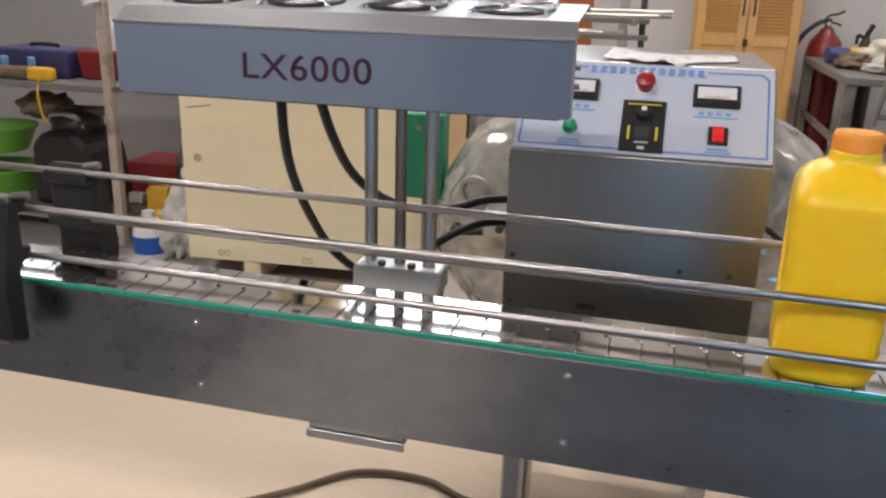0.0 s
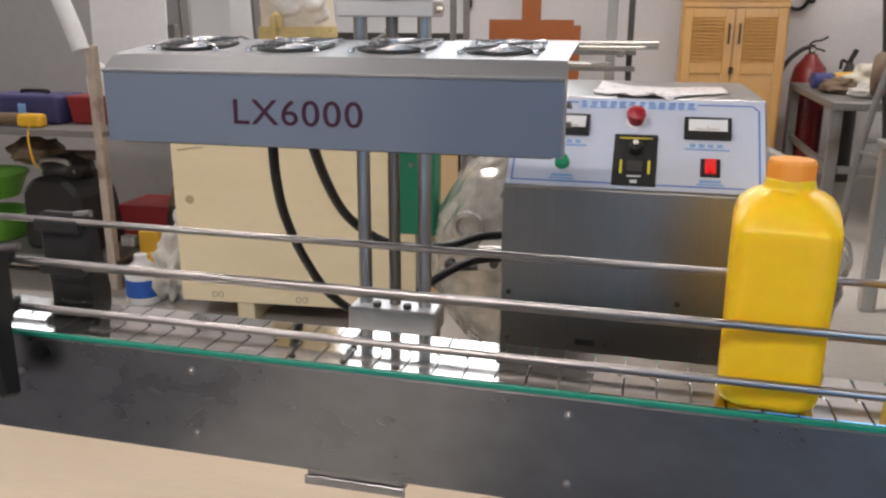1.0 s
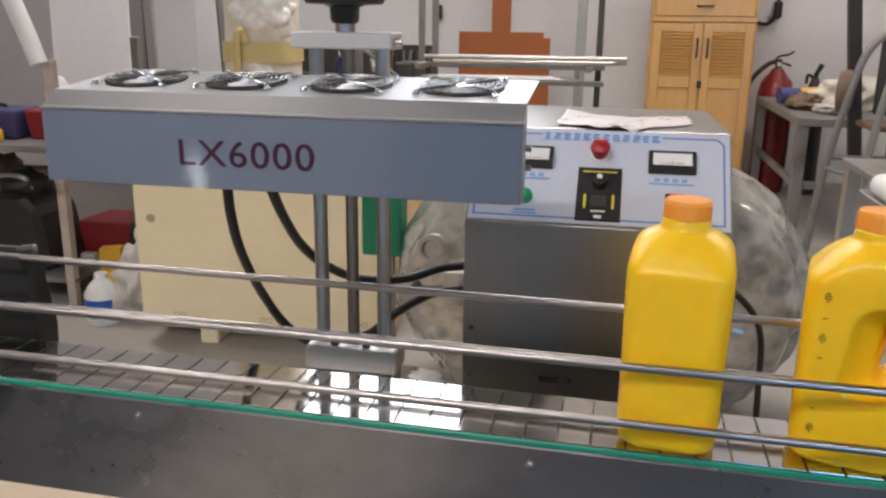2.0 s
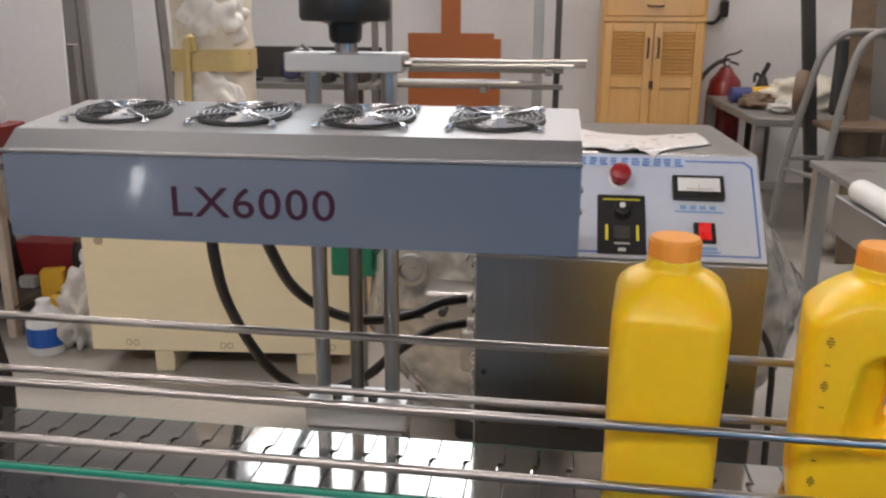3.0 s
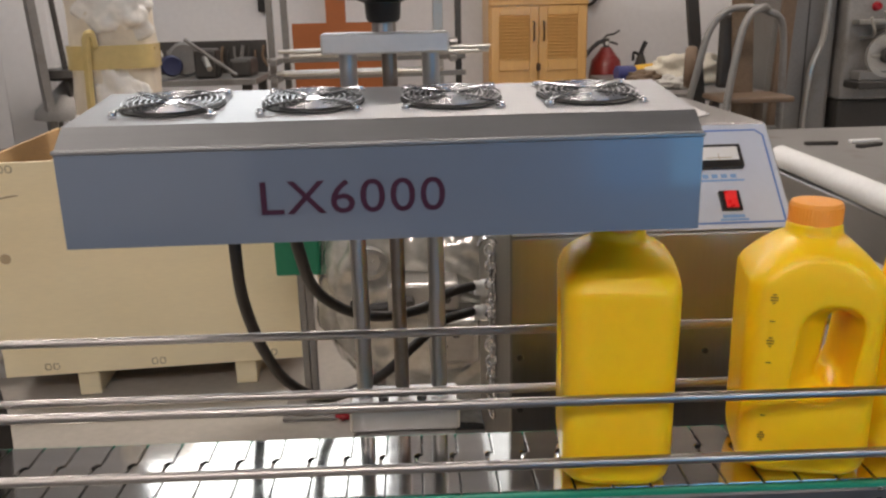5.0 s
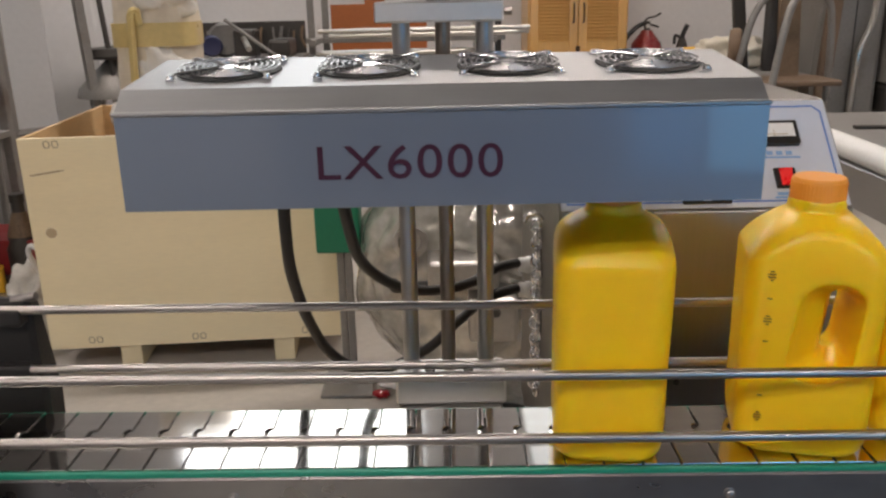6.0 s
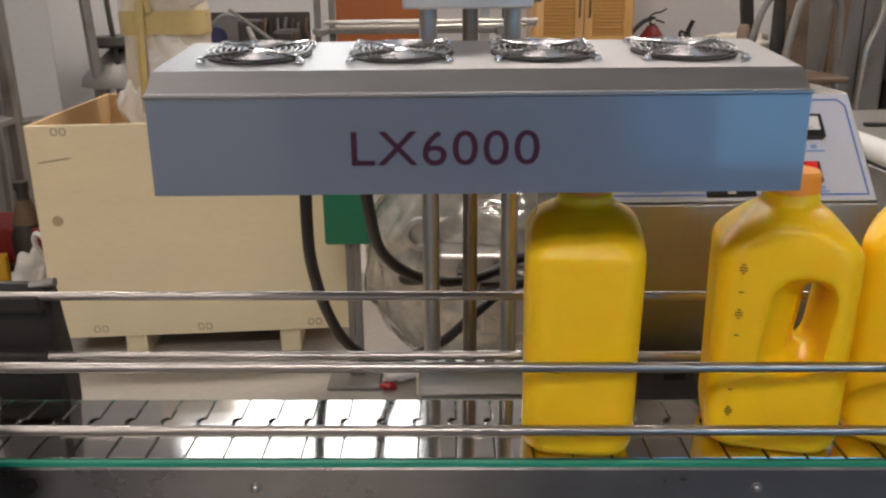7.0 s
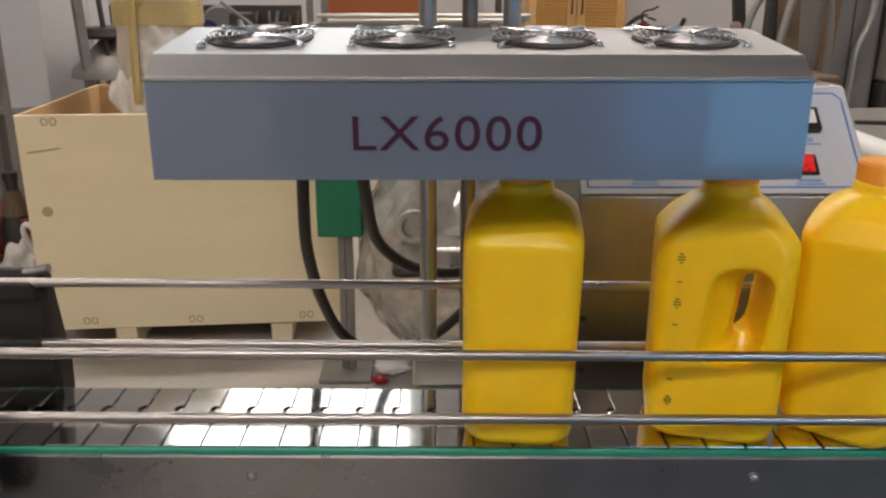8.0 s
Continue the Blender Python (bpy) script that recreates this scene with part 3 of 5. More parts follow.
part("lift_rod", cylinder((-0.002, PY, 0.59), (-0.002, PY, 1.03), 0.0084, 16), SCREW_ROD, col, "plain brown lifting rod", 40)
part("slider", box(-0.06, 0.056, HD + 0.0015, PY + 0.02, 0.875, 0.935, 0.003), ALUMINIUM, col)
part("top_plate", box(-0.0735, 0.0625, PY - 0.026, PY + 0.03, 0.998, 1.0195, 0.002), ALUMINIUM, col, "milled aluminium top plate")
wheel = part("hand_wheel", lathe([(0, 1.03), (0.0155, 1.03), (0.0185, 1.034), (0.0195, 1.050), (0.028, 1.053), (0.049, 1.054), (0.052, 1.058), (0.052, 1.084), (0.047, 1.09), (0.02, 1.092), (0, 1.092)], 32, Matrix.Translation((-0.007, PY, 0))),
             BLACK, col, "black plastic hand wheel", 40)
part("collar", cylinder((-0.007, PY, 1.018), (-0.007, PY, 1.0305), 0.0125, 18), CHROME, col, "", 40)
part("set_screw", cylinder((0.0625, PY - 0.01, 1.008), (0.072, PY - 0.01, 1.008), 0.0045, 10), CHROME, col)

# ---- control cabinet ----
cab = thing("control_cabinet", "stainless control cabinet with sloping pale blue control panel", "control cabinet", pose(0.0066, 0.013, -0.0072))
BX0, BX1 = 0.139, 0.509
body = [(0.330, 0.285), (0.330, 0.7625), (0.334, 0.766), (0.445, 0.882), (0.452, 0.886), (0.80, 0.886), (0.80, 0.285)]
part("body", prism(body, "x", BX0, BX1, 0.002), CAB_STEEL, cab, "brushed stainless body", 30)
SLOPE = math.degrees(math.atan2(0.886 - 0.764, 0.449 - 0.332))
PM = pose(0.0, 0.3315, 0.7635, SLOPE, 0, 0)     # panel space: x across, y up the slope, z out of it
SL = math.hypot(0.122, 0.117)
panel = part("control_panel", box(BX0 + 0.003, BX1 - 0.003, 0.003, SL - 0.003, 0.0, 0.0022, 0.0006), PANEL, cab, "pale blue-white printed control panel", at=PM)


def on_panel(name, bm, mat, label="", smooth=0.0):
    return part(name, bm, mat, panel, label, smooth)


def panel_bar(x0, x1, y0, y1, mat, name="printed_bar"):
    return on_panel(name, box(x0, x1, y0, y1, 0.0022, 0.0028), mat)


def border(x0, x1, y0, y1, w, mat, cut=0.0):
    o = [(x0, y0), (x1, y0), (x1, y1 - cut), (x1 - cut, y1), (x0 + cut, y1), (x0, y1 - cut)]
    i = [(x0 + w, y0 + w), (x1 - w, y0 + w), (x1 - w, y1 - cut - w * 0.4), (x1 - cut - w * 0.4, y1 - w), (x0 + cut + w * 0.4, y1 - w), (x0 + w, y1 - cut - w * 0.4)]
    b = bmesh.new()
    vo = [b.verts.new((*p, 0.0026)) for p in o]
    vi = [b.verts.new((*p, 0.0026)) for p in i]
    for k in range(len(o)):
        j = (k + 1) % len(o)
        b.faces.new((vo[k], vo[j], vi[j], vi[k]))
    return on_panel("printed_border", b, mat)


border(BX0 + 0.010, BX1 - 0.010, 0.010, SL - 0.012, 0.0026, BLUE_INK, 0.010)
# title characters that cannot be read: little bars
rr = random.Random(5)
part("title_ground", box(0.237, 0.412, SL - 0.024, SL - 0.008, 0.0024, 0.0030), material("title_ground_print", (0.50, 0.60, 0.76), 0.45, 0, 0.05, 40, 200, 0), panel)
for k in range(12):
    x = 0.240 + k * 0.0143
    for j in range(3):
        yy = SL - 0.0225 + j * 0.0045
        panel_bar(x + rr.uniform(0, 0.002), x + 0.0115 - rr.uniform(0, 0.003), yy, yy + 0.0026, BLUE_INK, "title_bar").location.z = 0.0006


def meter(x0, x1, y0, y1):
    m_ = on_panel("meter", box(x0, x1, y0, y1, 0.002, 0.012, 0.0015), BLACK, "black framed analogue meter")
    part("meter_face", box(x0 + 0.006, x1 - 0.006, y0 + 0.010, y1 - 0.0055, 0.0118, 0.0126), METER_FACE, m_, "white meter face")
    part("needle", box((x0 + x1) / 2 - 0.0004, (x0 + x1) / 2 + 0.0004, y0 + 0.010, y0 + 0.020, 0.0127, 0.0131), STAMP, m_)
    part("scale_arc", box(x0 + 0.016, x1 - 0.016, y0 + 0.0125, y0 + 0.0135, 0.0127, 0.013), STAMP, m_)
    cxm = (x0 + x1) / 2
    for k in range(4):
        panel_bar(cxm - 0.024 + k * 0.0125, cxm - 0.016 + k * 0.0125, y0 - 0.0125, y0 - 0.0065, LIGHT_BLUE_INK)
    panel_bar(cxm - 0.031, cxm + 0.031, y0 - 0.0175, y0 - 0.0148, LIGHT_BLUE_INK)


meter(0.393, 0.459, 0.092, 0.128)
meter(0.191, 0.257, 0.092, 0.128)
estop = on_panel("stop_button", lathe([(0.011, 0.002), (0.011, 0.007), (0.008, 0.009), (0.008, 0.013), (0.0135, 0.016), (0.0145, 0.021), (0.0125, 0.026), (0.006, 0.029), (0, 0.0295)], 24, Matrix.Translation((0.324, 0.122, 0))), RED_PLASTIC, "red mushroom stop button", 40)
part("base_ring", lathe([(0.015, 0.002), (0.015, 0.005), (0.012, 0.006), (0, 0.006)], 20, Matrix.Translation((0.324, 0.122, 0))), WHITE_PLASTIC, estop)
ctl = on_panel("speed_controller", box(0.295, 0.357, 0.008, 0.097, 0.002, 0.006, 0.001), BLACK, "black speed controller plate with dial")
part("dial", lathe([(0.0115, 0.006), (0.011, 0.013), (0.009, 0.0175), (0.0045, 0.018), (0.0045, 0.020), (0, 0.0205)], 20, Matrix.Translation((0.326, 0.070, 0))), BLACK, ctl, "black ridged dial", 40)
part("dial_cap", lathe([(0.0042, 0.0185), (0.004, 0.0215), (0, 0.022)], 12, Matrix.Translation((0.326, 0.072, 0))), METER_FACE, ctl)
part("rocker", box(0.315, 0.337, 0.028, 0.048, 0.006, 0.0085, 0.001), DARK_IRON, ctl)
for x in (0.305, 0.3445):
    part("yellow_mark", box(x, x + 0.0035, 0.027, 0.050, 0.0061, 0.0067), YELLOW_INK, ctl)
part("label_bar", box(0.316, 0.336, 0.0215, 0.024, 0.0061, 0.0067), WHITE_PLASTIC, ctl)
part("label_bar", box(0.321, 0.331, 0.011, 0.016, 0.0061, 0.0067), WHITE_PLASTIC, ctl)
part("label_bar", box(0.302, 0.350, 0.088, 0.090, 0.0061, 0.0067), YELLOW_INK, ctl)
sw = on_panel("power_switch", box(0.4175, 0.4445, 0.0285, 0.058, 0.002, 0.007, 0.001), BLACK, "lit red rocker switch in black frame")
part("rocker", prism([(0.0315, 0.0068), (0.0545, 0.0068), (0.0545, 0.0115), (0.043, 0.009), (0.0315, 0.0100)], "x", 0.4235, 0.4385), RED_LIT, sw, "glowing red rocker")
panel_bar(0.417, 0.446, 0.019, 0.0235, LIGHT_BLUE_INK)
panel_bar(0.413, 0.450, 0.0145, 0.0175, LIGHT_BLUE_INK)
gl = on_panel("pilot_lamp", lathe([(0.011, 0.002), (0.011, 0.006), (0.0095, 0.007), (0.0095, 0.013), (0.006, 0.0165), (0, 0.0172)], 20, Matrix.Translation((0.222, 0.043, 0))), GREEN_PLASTIC, "green pilot lamp", 40)
panel_bar(0.208, 0.238, 0.0195, 0.0235, LIGHT_BLUE_INK)
panel_bar(0.205, 0.241, 0.0150, 0.0175, LIGHT_BLUE_INK)
for x, z in ((0.152, 0.525), (0.30, 0.528), (0.44, 0.525), (0.152, 0.60), (0.47, 0.60), (0.40, 0.60)):
    part("rivet", lathe([(0.0045, 0), (0.004, 0.0015), (0, 0.002)], 10), DARK_IRON, cab, "", 0, pose(x, 0.330, z, 90, 0, 0))
for x in (BX0 + 0.04, BX1 - 0.04):
    for y in (0.37, 0.76):
        part("leg", box(x - 0.014, x + 0.014, y - 0.014, y + 0.014, 0.055, 0.2845, 0.002), STEEL, cab)
        part("castor", lathe([(0, -0.01), (0.016, -0.01), (0.018, -0.006), (0.018, 0.006), (0.016, 0.01), (0, 0.01)], 16, Matrix.Translation((x, y, 0.037)) @ pose(0, 0, 0, 0, 90, 0)), BLACK, cab)
part("slot", box(0.255, 0.285, 0.3275, 0.3299, 0.524, 0.533, 0.0005), BLACK, cab, "black slot")
part("cable_plate", box(BX0 - 0.0035, BX0 - 0.0003, 0.50, 0.60, 0.44, 0.70, 0.001), STEEL, cab)
for z in (0.627, 0.586):
    part("cable_gland", lathe([(0, 0), (0.0115, 0), (0.0115, 0.010), (0.0135, 0.0105), (0.0135, 0.018), (0.0105, 0.020), (0.0105, 0.026), (0, 0.026)], 14, pose(BX0 - 0.030, 0.545, z, 0, 90, 0)), WHITE_PLASTIC, cab, "white plastic cable gland", 40)
rc = random.Random(21)
for k in range(22):
    z = 0.705 - k * 0.0125
    part("chain_link", tube([(0.007 * math.cos(a), 0.0, 0.0095 * math.sin(a)) for a in [2 * math.pi * q / 12 for q in range(13)]], 0.0021, 6, straight=True), GUARD, cab, "", 60,
         pose(BX0 - 0.010 + rc.uniform(-0.002, 0.002), 0.485 + rc.uniform(-0.003, 0.003), z, 0, rc.uniform(-15, 15), 90 * (k % 2) + rc.uniform(-25, 25)))
part("chain_hook", tube([(BX0 - 0.028, 0.485, 0.712), (BX0 - 0.022, 0.485, 0.722), (BX0 - 0.008, 0.485, 0.722), (BX0 - 0.0015, 0.485, 0.714)], 0.0032, 8), GUARD, cab, "", 60)

# rag lying on the cabinet
b = bmesh.new()
bmesh.ops.create_grid(b, x_segments=34, y_segments=20, size=0.5)
for v in b.verts:
    p = v.co.copy()
    u, w_ = p.x + 0.5, p.y + 0.5
    x = 0.265 + 0.205 * u + 0.008 * noise.noise(p * 4)
    y = 0.452 - 0.016 * math.exp(-((u - 0.60) / 0.10) ** 2) * (1 - w_) + 0.085 * max(0.0, u - 0.55) / 0.45 + 0.05 * max(0.0, 0.3 - u) + w_ * (0.19 - 0.07 * u) + 0.01 * noise.noise(p * 5 + Vector((3, 1, 0)))
    crease = abs(noise.noise(Vector((p.x * 9, p.y * 13, 2)))) * (0.010 if w_ < 0.45 else 0.003) * (1 - 0.8 * u ** 4)
    hgt = 0.0025 + crease + 0.016 * max(0.0, 0.35 - u) * w_
    v.co = Vector((x, y + 0.013, 0.8790 + hgt - max(0.0, 0.449 - y) * 0.95))
rag = part("rag", b, CLOTH, None, "", 180)
so = rag.modifiers.new("thick", "SOLIDIFY")
so.thickness = 0.0012
so.offset = -1
tagged(rag, "crumpled white plastic sheet lying on the cabinet", "rag")

# ---- cables ----
def cable(name, ctrl, r, label, mat=RUBBER):
    return tagged(part(name, tube(ctrl, r, 10, 10), mat, None, "", 60), label, "cable")


cable("power_cable", [(-0.165, 0.15, 0.90), (-0.172, 0.20, 0.895), (-0.182, 0.26, 0.84), (-0.188, 0.285, 0.76), (-0.191, 0.32, 0.69), (-0.183, 0.375, 0.605), (-0.160, 0.42, 0.535), (-0.11, 0.45, 0.495), (-0.035, 0.455, 0.522), (0.018, 0.46, 0.567), (0.065, 0.51, 0.585), (0.112, 0.545, 0.586)], 0.0075, "thick black rubber cable hanging from the head to the cabinet")
cable("power_cable", [(-0.11, 0.15, 0.90), (-0.113, 0.20, 0.89), (-0.117, 0.25, 0.83), (-0.115, 0.30, 0.76), (-0.108, 0.36, 0.695), (-0.075, 0.40, 0.650), (-0.024, 0.425, 0.628), (0.035, 0.465, 0.624), (0.075, 0.51, 0.630), (0.112, 0.545, 0.627)], 0.0075, "thick black rubber cable hanging from the head to the cabinet")
cable("floor_cable", [(-0.45, 0.30, 0.02), (-0.28, 0.44, 0.02), (-0.17, 0.545, 0.02), (-0.03, 0.56, 0.02), (0.10, 0.51, 0.02), (0.33, 0.54, 0.02), (0.6, 0.45, 0.02)], 0.0065, "brown cable lying on the floor board", BROWN)
cable("side_cable", [(0.512, 0.62, 0.60), (0.57, 0.66, 0.58), (0.63, 0.70, 0.50), (0.645, 0.72, 0.35), (0.66, 0.74, 0.1), (0.70, 0.80, 0.022), (0.9, 0.95, 0.02)], 0.006, "black cable running from the cabinet to the floor")

# ---- bottles ----
def rounded(w, d, r, n=6):
    """A rounded rectangle, counter-clockwise."""
    out = []
    for cx, cy, a0 in ((w / 2 - r, d / 2 - r, 0), (-w / 2 + r, d / 2 - r, 90), (-w / 2 + r, -d / 2 + r, 180), (w / 2 - r, -d / 2 + r, 270)):
        for k in range(n + 1):
            a = radians(a0 + 90 * k / n)
            out.append((cx + r * math.cos(a), cy + r * math.sin(a)))
    return out


BW, BD, BH = 0.131, 0.1137, 1.043


def bottle_body():
    rows = [(0.000, 0.80, 0.78, 0.024, 0), (0.002, 0.88, 0.86, 0.026, 0), (0.008, 0.945, 0.93, 0.026, 0), (0.022, 0.97, 0.955, 0.019, 0), (0.10, 0.980, 0.965, 0.021, 0), (0.170, 0.99, 0.985, 0.021, 0), (0.195, 0.988, 0.985, 0.022, 0), (0.1985, 0.970, 0.982, 0.023, 0),
            (0.2045, 0.905, 0.972, 0.024, 0), (0.211, 0.825, 0.950, 0.028, 0), (0.218, 0.73, 0.91, 0.033, 0), (0.225, 0.61, 0.82, 0.034, 0), (0.231, 0.49, 0.64, 0.028, 0), (0.2345, 0.405, 0.475, 0.0235, 0), (0.246, 0.395, 0.455, 0.0233, 0)]
    b = bmesh.new()
    rings = []
    for z, kw, kd, r, _ in rows:
        w, d = BW * kw, BD * kd
        rings.append([b.verts.new((x, y, z * BH)) for x, y in rounded(w, d, min(r, w / 2 - 0.0003, d / 2 - 0.0003), 7)])
    n = len(rings[0])
    for p, q in zip(rings, rings[1:]):
        for i in range(n):
            b.faces.new((p[i], p[(i + 1) % n], q[(i + 1) % n], q[i]))
    b.faces.new(rings[0][::-1])
    b.faces.new(rings[-1])
    bmesh.ops.recalc_face_normals(b, faces=b.faces)
    bmesh.ops.subdivide_edges(b, edges=[e for e in b.edges if abs(e.verts[0].co.z - e.verts[1].co.z) > 0.03], cuts=3, use_grid_fill=True)
    return b


def grip_cutter(kind):
    """A pocket that narrows from the face to a through slot beside the grip; front and back meet in the middle."""
    s = -1 if kind == "pocket_front" else 1
    b = bmesh.new()
    rings = []
    for y, cx, w, h, r in ((0.085, 0.0050, 0.076, 0.122, 0.030), (0.057, 0.0095, 0.062, 0.104, 0.026), (0.042, 0.0155, 0.048, 0.091, 0.020), (0.024, 0.0250, 0.027, 0.077, 0.0125), (-0.003, 0.0300, 0.0155, 0.064, 0.0075)):
        rings.append([b.verts.new((x + cx + 0.10 * z, s * y, z + 0.133)) for x, z in rounded(w, h, r, 7)])
    n = len(rings[0])
    for p, q in zip(rings, rings[1:]):
        for k in range(n):
            b.faces.new((p[k], p[(k + 1) % n], q[(k + 1) % n], q[k]))
    b.faces.new(rings[0])
    b.faces.new(rings[-1])
    bmesh.ops.recalc_face_normals(b, faces=b.faces)
    me = bpy.data.meshes.new("cut")
    b.to_mesh(me)
    b.free()
    return new("cut", me)


def bottle_mesh():
    b = bottle_body()
    me = bpy.data.meshes.new("bottle")
    b.to_mesh(me)
    b.free()
    ob = new("bottle_tmp", me)
    cutters = [grip_cutter(k) for k in ("pocket_front", "pocket_back")]
    for c in cutters:
        mod = ob.modifiers.new("cut", "BOOLEAN")
        mod.operation, mod.object, mod.solver = "DIFFERENCE", c, "EXACT"
    skin = ob.modifiers.new("skin", "REMESH")
    skin.mode, skin.voxel_size = "VOXEL", 0.0020
    soft = ob.modifiers.new("soft", "SMOOTH")
    soft.factor, soft.iterations = 0.5, 12
    out = bpy.data.meshes.new_from_object(ob.evaluated_get(bpy.context.evaluated_depsgraph_get()))
    for o in (ob, *cutters):
        bpy.data.objects.remove(o)
    out.materials.clear()
    out.materials.append(YELLOW)
    out.shade_smooth()
    return out


BOTTLE_MESH = bottle_mesh()
bottle = thing("bottle", "yellow plastic jug with orange screw cap, standing on the chain", "bottle", group="yellow bottles on the conveyor")
jug = new("jug", BOTTLE_MESH)
jug.parent = bottle
prof = [(0.0215, 0.0), (0.0252, 0.0), (0.0255, 0.001), (0.0250, 0.026), (0.0232, 0.0285), (0.0, 0.029)]
cap = part("cap", lathe(prof, 40, Matrix.Translation((0, 0, 0.2475))), ORANGE, bottle, "orange screw cap", 40)
bm = bmesh.new()
for k in range(48):
    a = 2 * math.pi * k / 48
    b = box(-0.0006, 0.0006, 0.0245, 0.0256, 0.2495, 0.2720)
    merge(bm, b, Matrix.Rotation(a, 4, "Z"))
part("cap_ribs", bm, ORANGE, cap)


def scale_mark(z, w, h, x=-0.0430):
    face = BD / 2 * (0.965 if z < 0.10 else 0.965 + 0.02 * (z - 0.10) / 0.07 if z < 0.17 else 0.987)
    return part("scale_mark", box(x - w / 2, x + w / 2, -face - 0.0008, -face + 0.003, z * BH - h / 2, z * BH + h / 2), DARK_INK, jug, "small dark volume mark")


for z in (0.183, 0.140, 0.042):
    for j, w in ((-1.5, 0.0025), (-0.5, 0.007), (0.5, 0.007), (1.5, 0.0035)):
        scale_mark(z + j * 0.0027, w, 0.0010)
for z in (0.161, 0.119, 0.064):
    scale_mark(z, 0.0045, 0.0010)
BOTTLE_Y = 0.1195
BOTTLES = [(bottle, 0.0085, 84.0)]
b2 = copy_thing(bottle, Matrix())
b3 = copy_thing(bottle, Matrix())
b4 = copy_thing(bottle, Matrix())
BOTTLES += [(b2, 0.2055, -12.5), (b3, 0.3535, 50.0), (b4, 0.529, 76.0)]
tagged(b2, "yellow plastic jug with grip handle, volume marks and orange cap")

# ---- plywood crate ----
crate = thing("plywood_crate", "open pale plywood shipping crate standing on wooden blocks", "crate", pose(-1.158, 1.52, 0.0, 0, 0, 4.6))
CW, CD, C0, C1, CT = 0.832, 0.72, 0.078, 0.708, 0.012
part("panel", box(0, CW, 0, CT, C0, C1, 0.0015), PLYWOOD, crate, "pale plywood front panel with stamps")
part("panel", box(0, CW, CD - CT, CD, C0, C1, 0.0015), PLY_SHADED, crate)
part("panel", box(0.001, CT, CT, CD - CT, C0, C1, 0.0015), PLY_SHADED, crate)
part("panel", box(CW - CT, CW - 0.001, CT, CD - CT, C0, C1, 0.0015), PLY_SHADED, crate)
part("bottom", box(CT, CW - CT, CT, CD - CT, C0, C0 + 0.015), PLY_SHADED, crate)
for x in (0.05, CW - 0.09):
    part("batten", box(x, x + 0.04, CD - CT - 0.02, CD - CT - 0.0005, C0 + 0.016, C1 - 0.01), PINE, crate)
for x in (0.215, 0.655):
    part("skid", box(x - 0.03, x + 0.03, 0.015, CD - 0.02, 0.0, C0 - 0.0005, 0.003), PLYWOOD, crate, "wooden skid block")


def stamp(x, z, s=0.02):
    bm = bmesh.new()
    for dx in (-0.75, 0.35):
        o = [(x + (dx + p[0]) * s, z + p[1] * s) for p in ((0, -0.45), (0.55, -0.45), (0.7, 0), (0.55, 0.45), (0, 0.45), (-0.1, 0))]
        for (x0, z0), (x1, z1) in zip(o, o[1:] + o[:1]):
            cylinder((x0, -0.0004, z0), (x1, -0.0004, z1), 0.0016, 5, bm)
    part("stamp", bm, STAMP, crate, "grey ink stamp")


for x, z in ((0.125, C0 + 0.026), (0.415, C0 + 0.022), (0.728, C0 + 0.024), (0.085, C1 - 0.018)):
    stamp(x, z)
bm = bmesh.new()
for q in range(7):
    blob(0.03 + 0.012 * q, -0.0002, 0.605 + 0.0018 * q, 0.010, 0.0007, 0.0022, 0.6, 2, 2, bm=bm, seed=q)
part("crack", bm, KNOT, crate, "dark split in the plywood edge", 180)
for x, z, r in ((0.052, 0.437, 0.015),):
    part("knot", lathe([(r, 0), (r * 0.9, 0.0006), (0, 0.0008)], 14, pose(x, 0, z, 90, 0, 0)), KNOT, crate)

# foam-wrapped machine part standing in the crate
wrapped = thing("wrapped_machine", "tall machine part wrapped in cream foam with yellow tape", "wrapped parcel", pose(-0.905, 2.0, 0.0955, 0, 0, 8))
b = bmesh.new()
rows = []
for j in range(30):
    z = 1.55 * j / 29
    ring = []
    for k in range(36):
        a = 2 * math.pi * k / 36
        sq = (abs(math.cos(a)) ** 4 + abs(math.sin(a)) ** 4) ** -0.25
        r = 0.118 * sq * (1 + 0.09 * noise.noise(Vector((math.cos(a) * 2.4, math.sin(a) * 2.4, z * 7))) + 0.04 * noise.noise(Vector((math.cos(a) * 7, math.sin(a) * 7, z * 22))))
        ring.append(b.verts.new((r * math.cos(a), r * math.sin(a), z)))
    rows.append(ring)
for p, q in zip(rows, rows[1:]):
    for k in range(36):
        b.faces.new((p[k], p[(k + 1) % 36], q[(k + 1) % 36], q[k]))
b.faces.new(rows[0][::-1])
b.faces.new(rows[-1])
part("foam_wrap", b, FOAM, wrapped, "cream bubble foam wrap", 180)
for z, t in ((0.868, 0.036), (1.30, 0.05)):
    bm = bmesh.new()
    ring = [(0.128 * (abs(math.cos(a)) ** 4 + abs(math.sin(a)) ** 4) ** -0.25 * math.cos(a), 0.128 * (abs(math.cos(a)) ** 4 + abs(math.sin(a)) ** 4) ** -0.25 * math.sin(a)) for a in [2 * math.pi * k / 48 for k in range(48)]]
    part("tape_band", prism(ring, "z", z - t, z + t), TAPE, wrapped, "yellow packing tape band", 40)
part("tape_strip", tube([(-0.062, -0.135, 0.60), (-0.060, -0.139, 0.70), (-0.056, -0.138, 0.82), (-0.050, -0.143, 0.92), (-0.036, -0.140, 0.94), (-0.030, -0.132, 0.90)], 0.013, 6), TAPE, wrapped, "folded yellow tape strip")
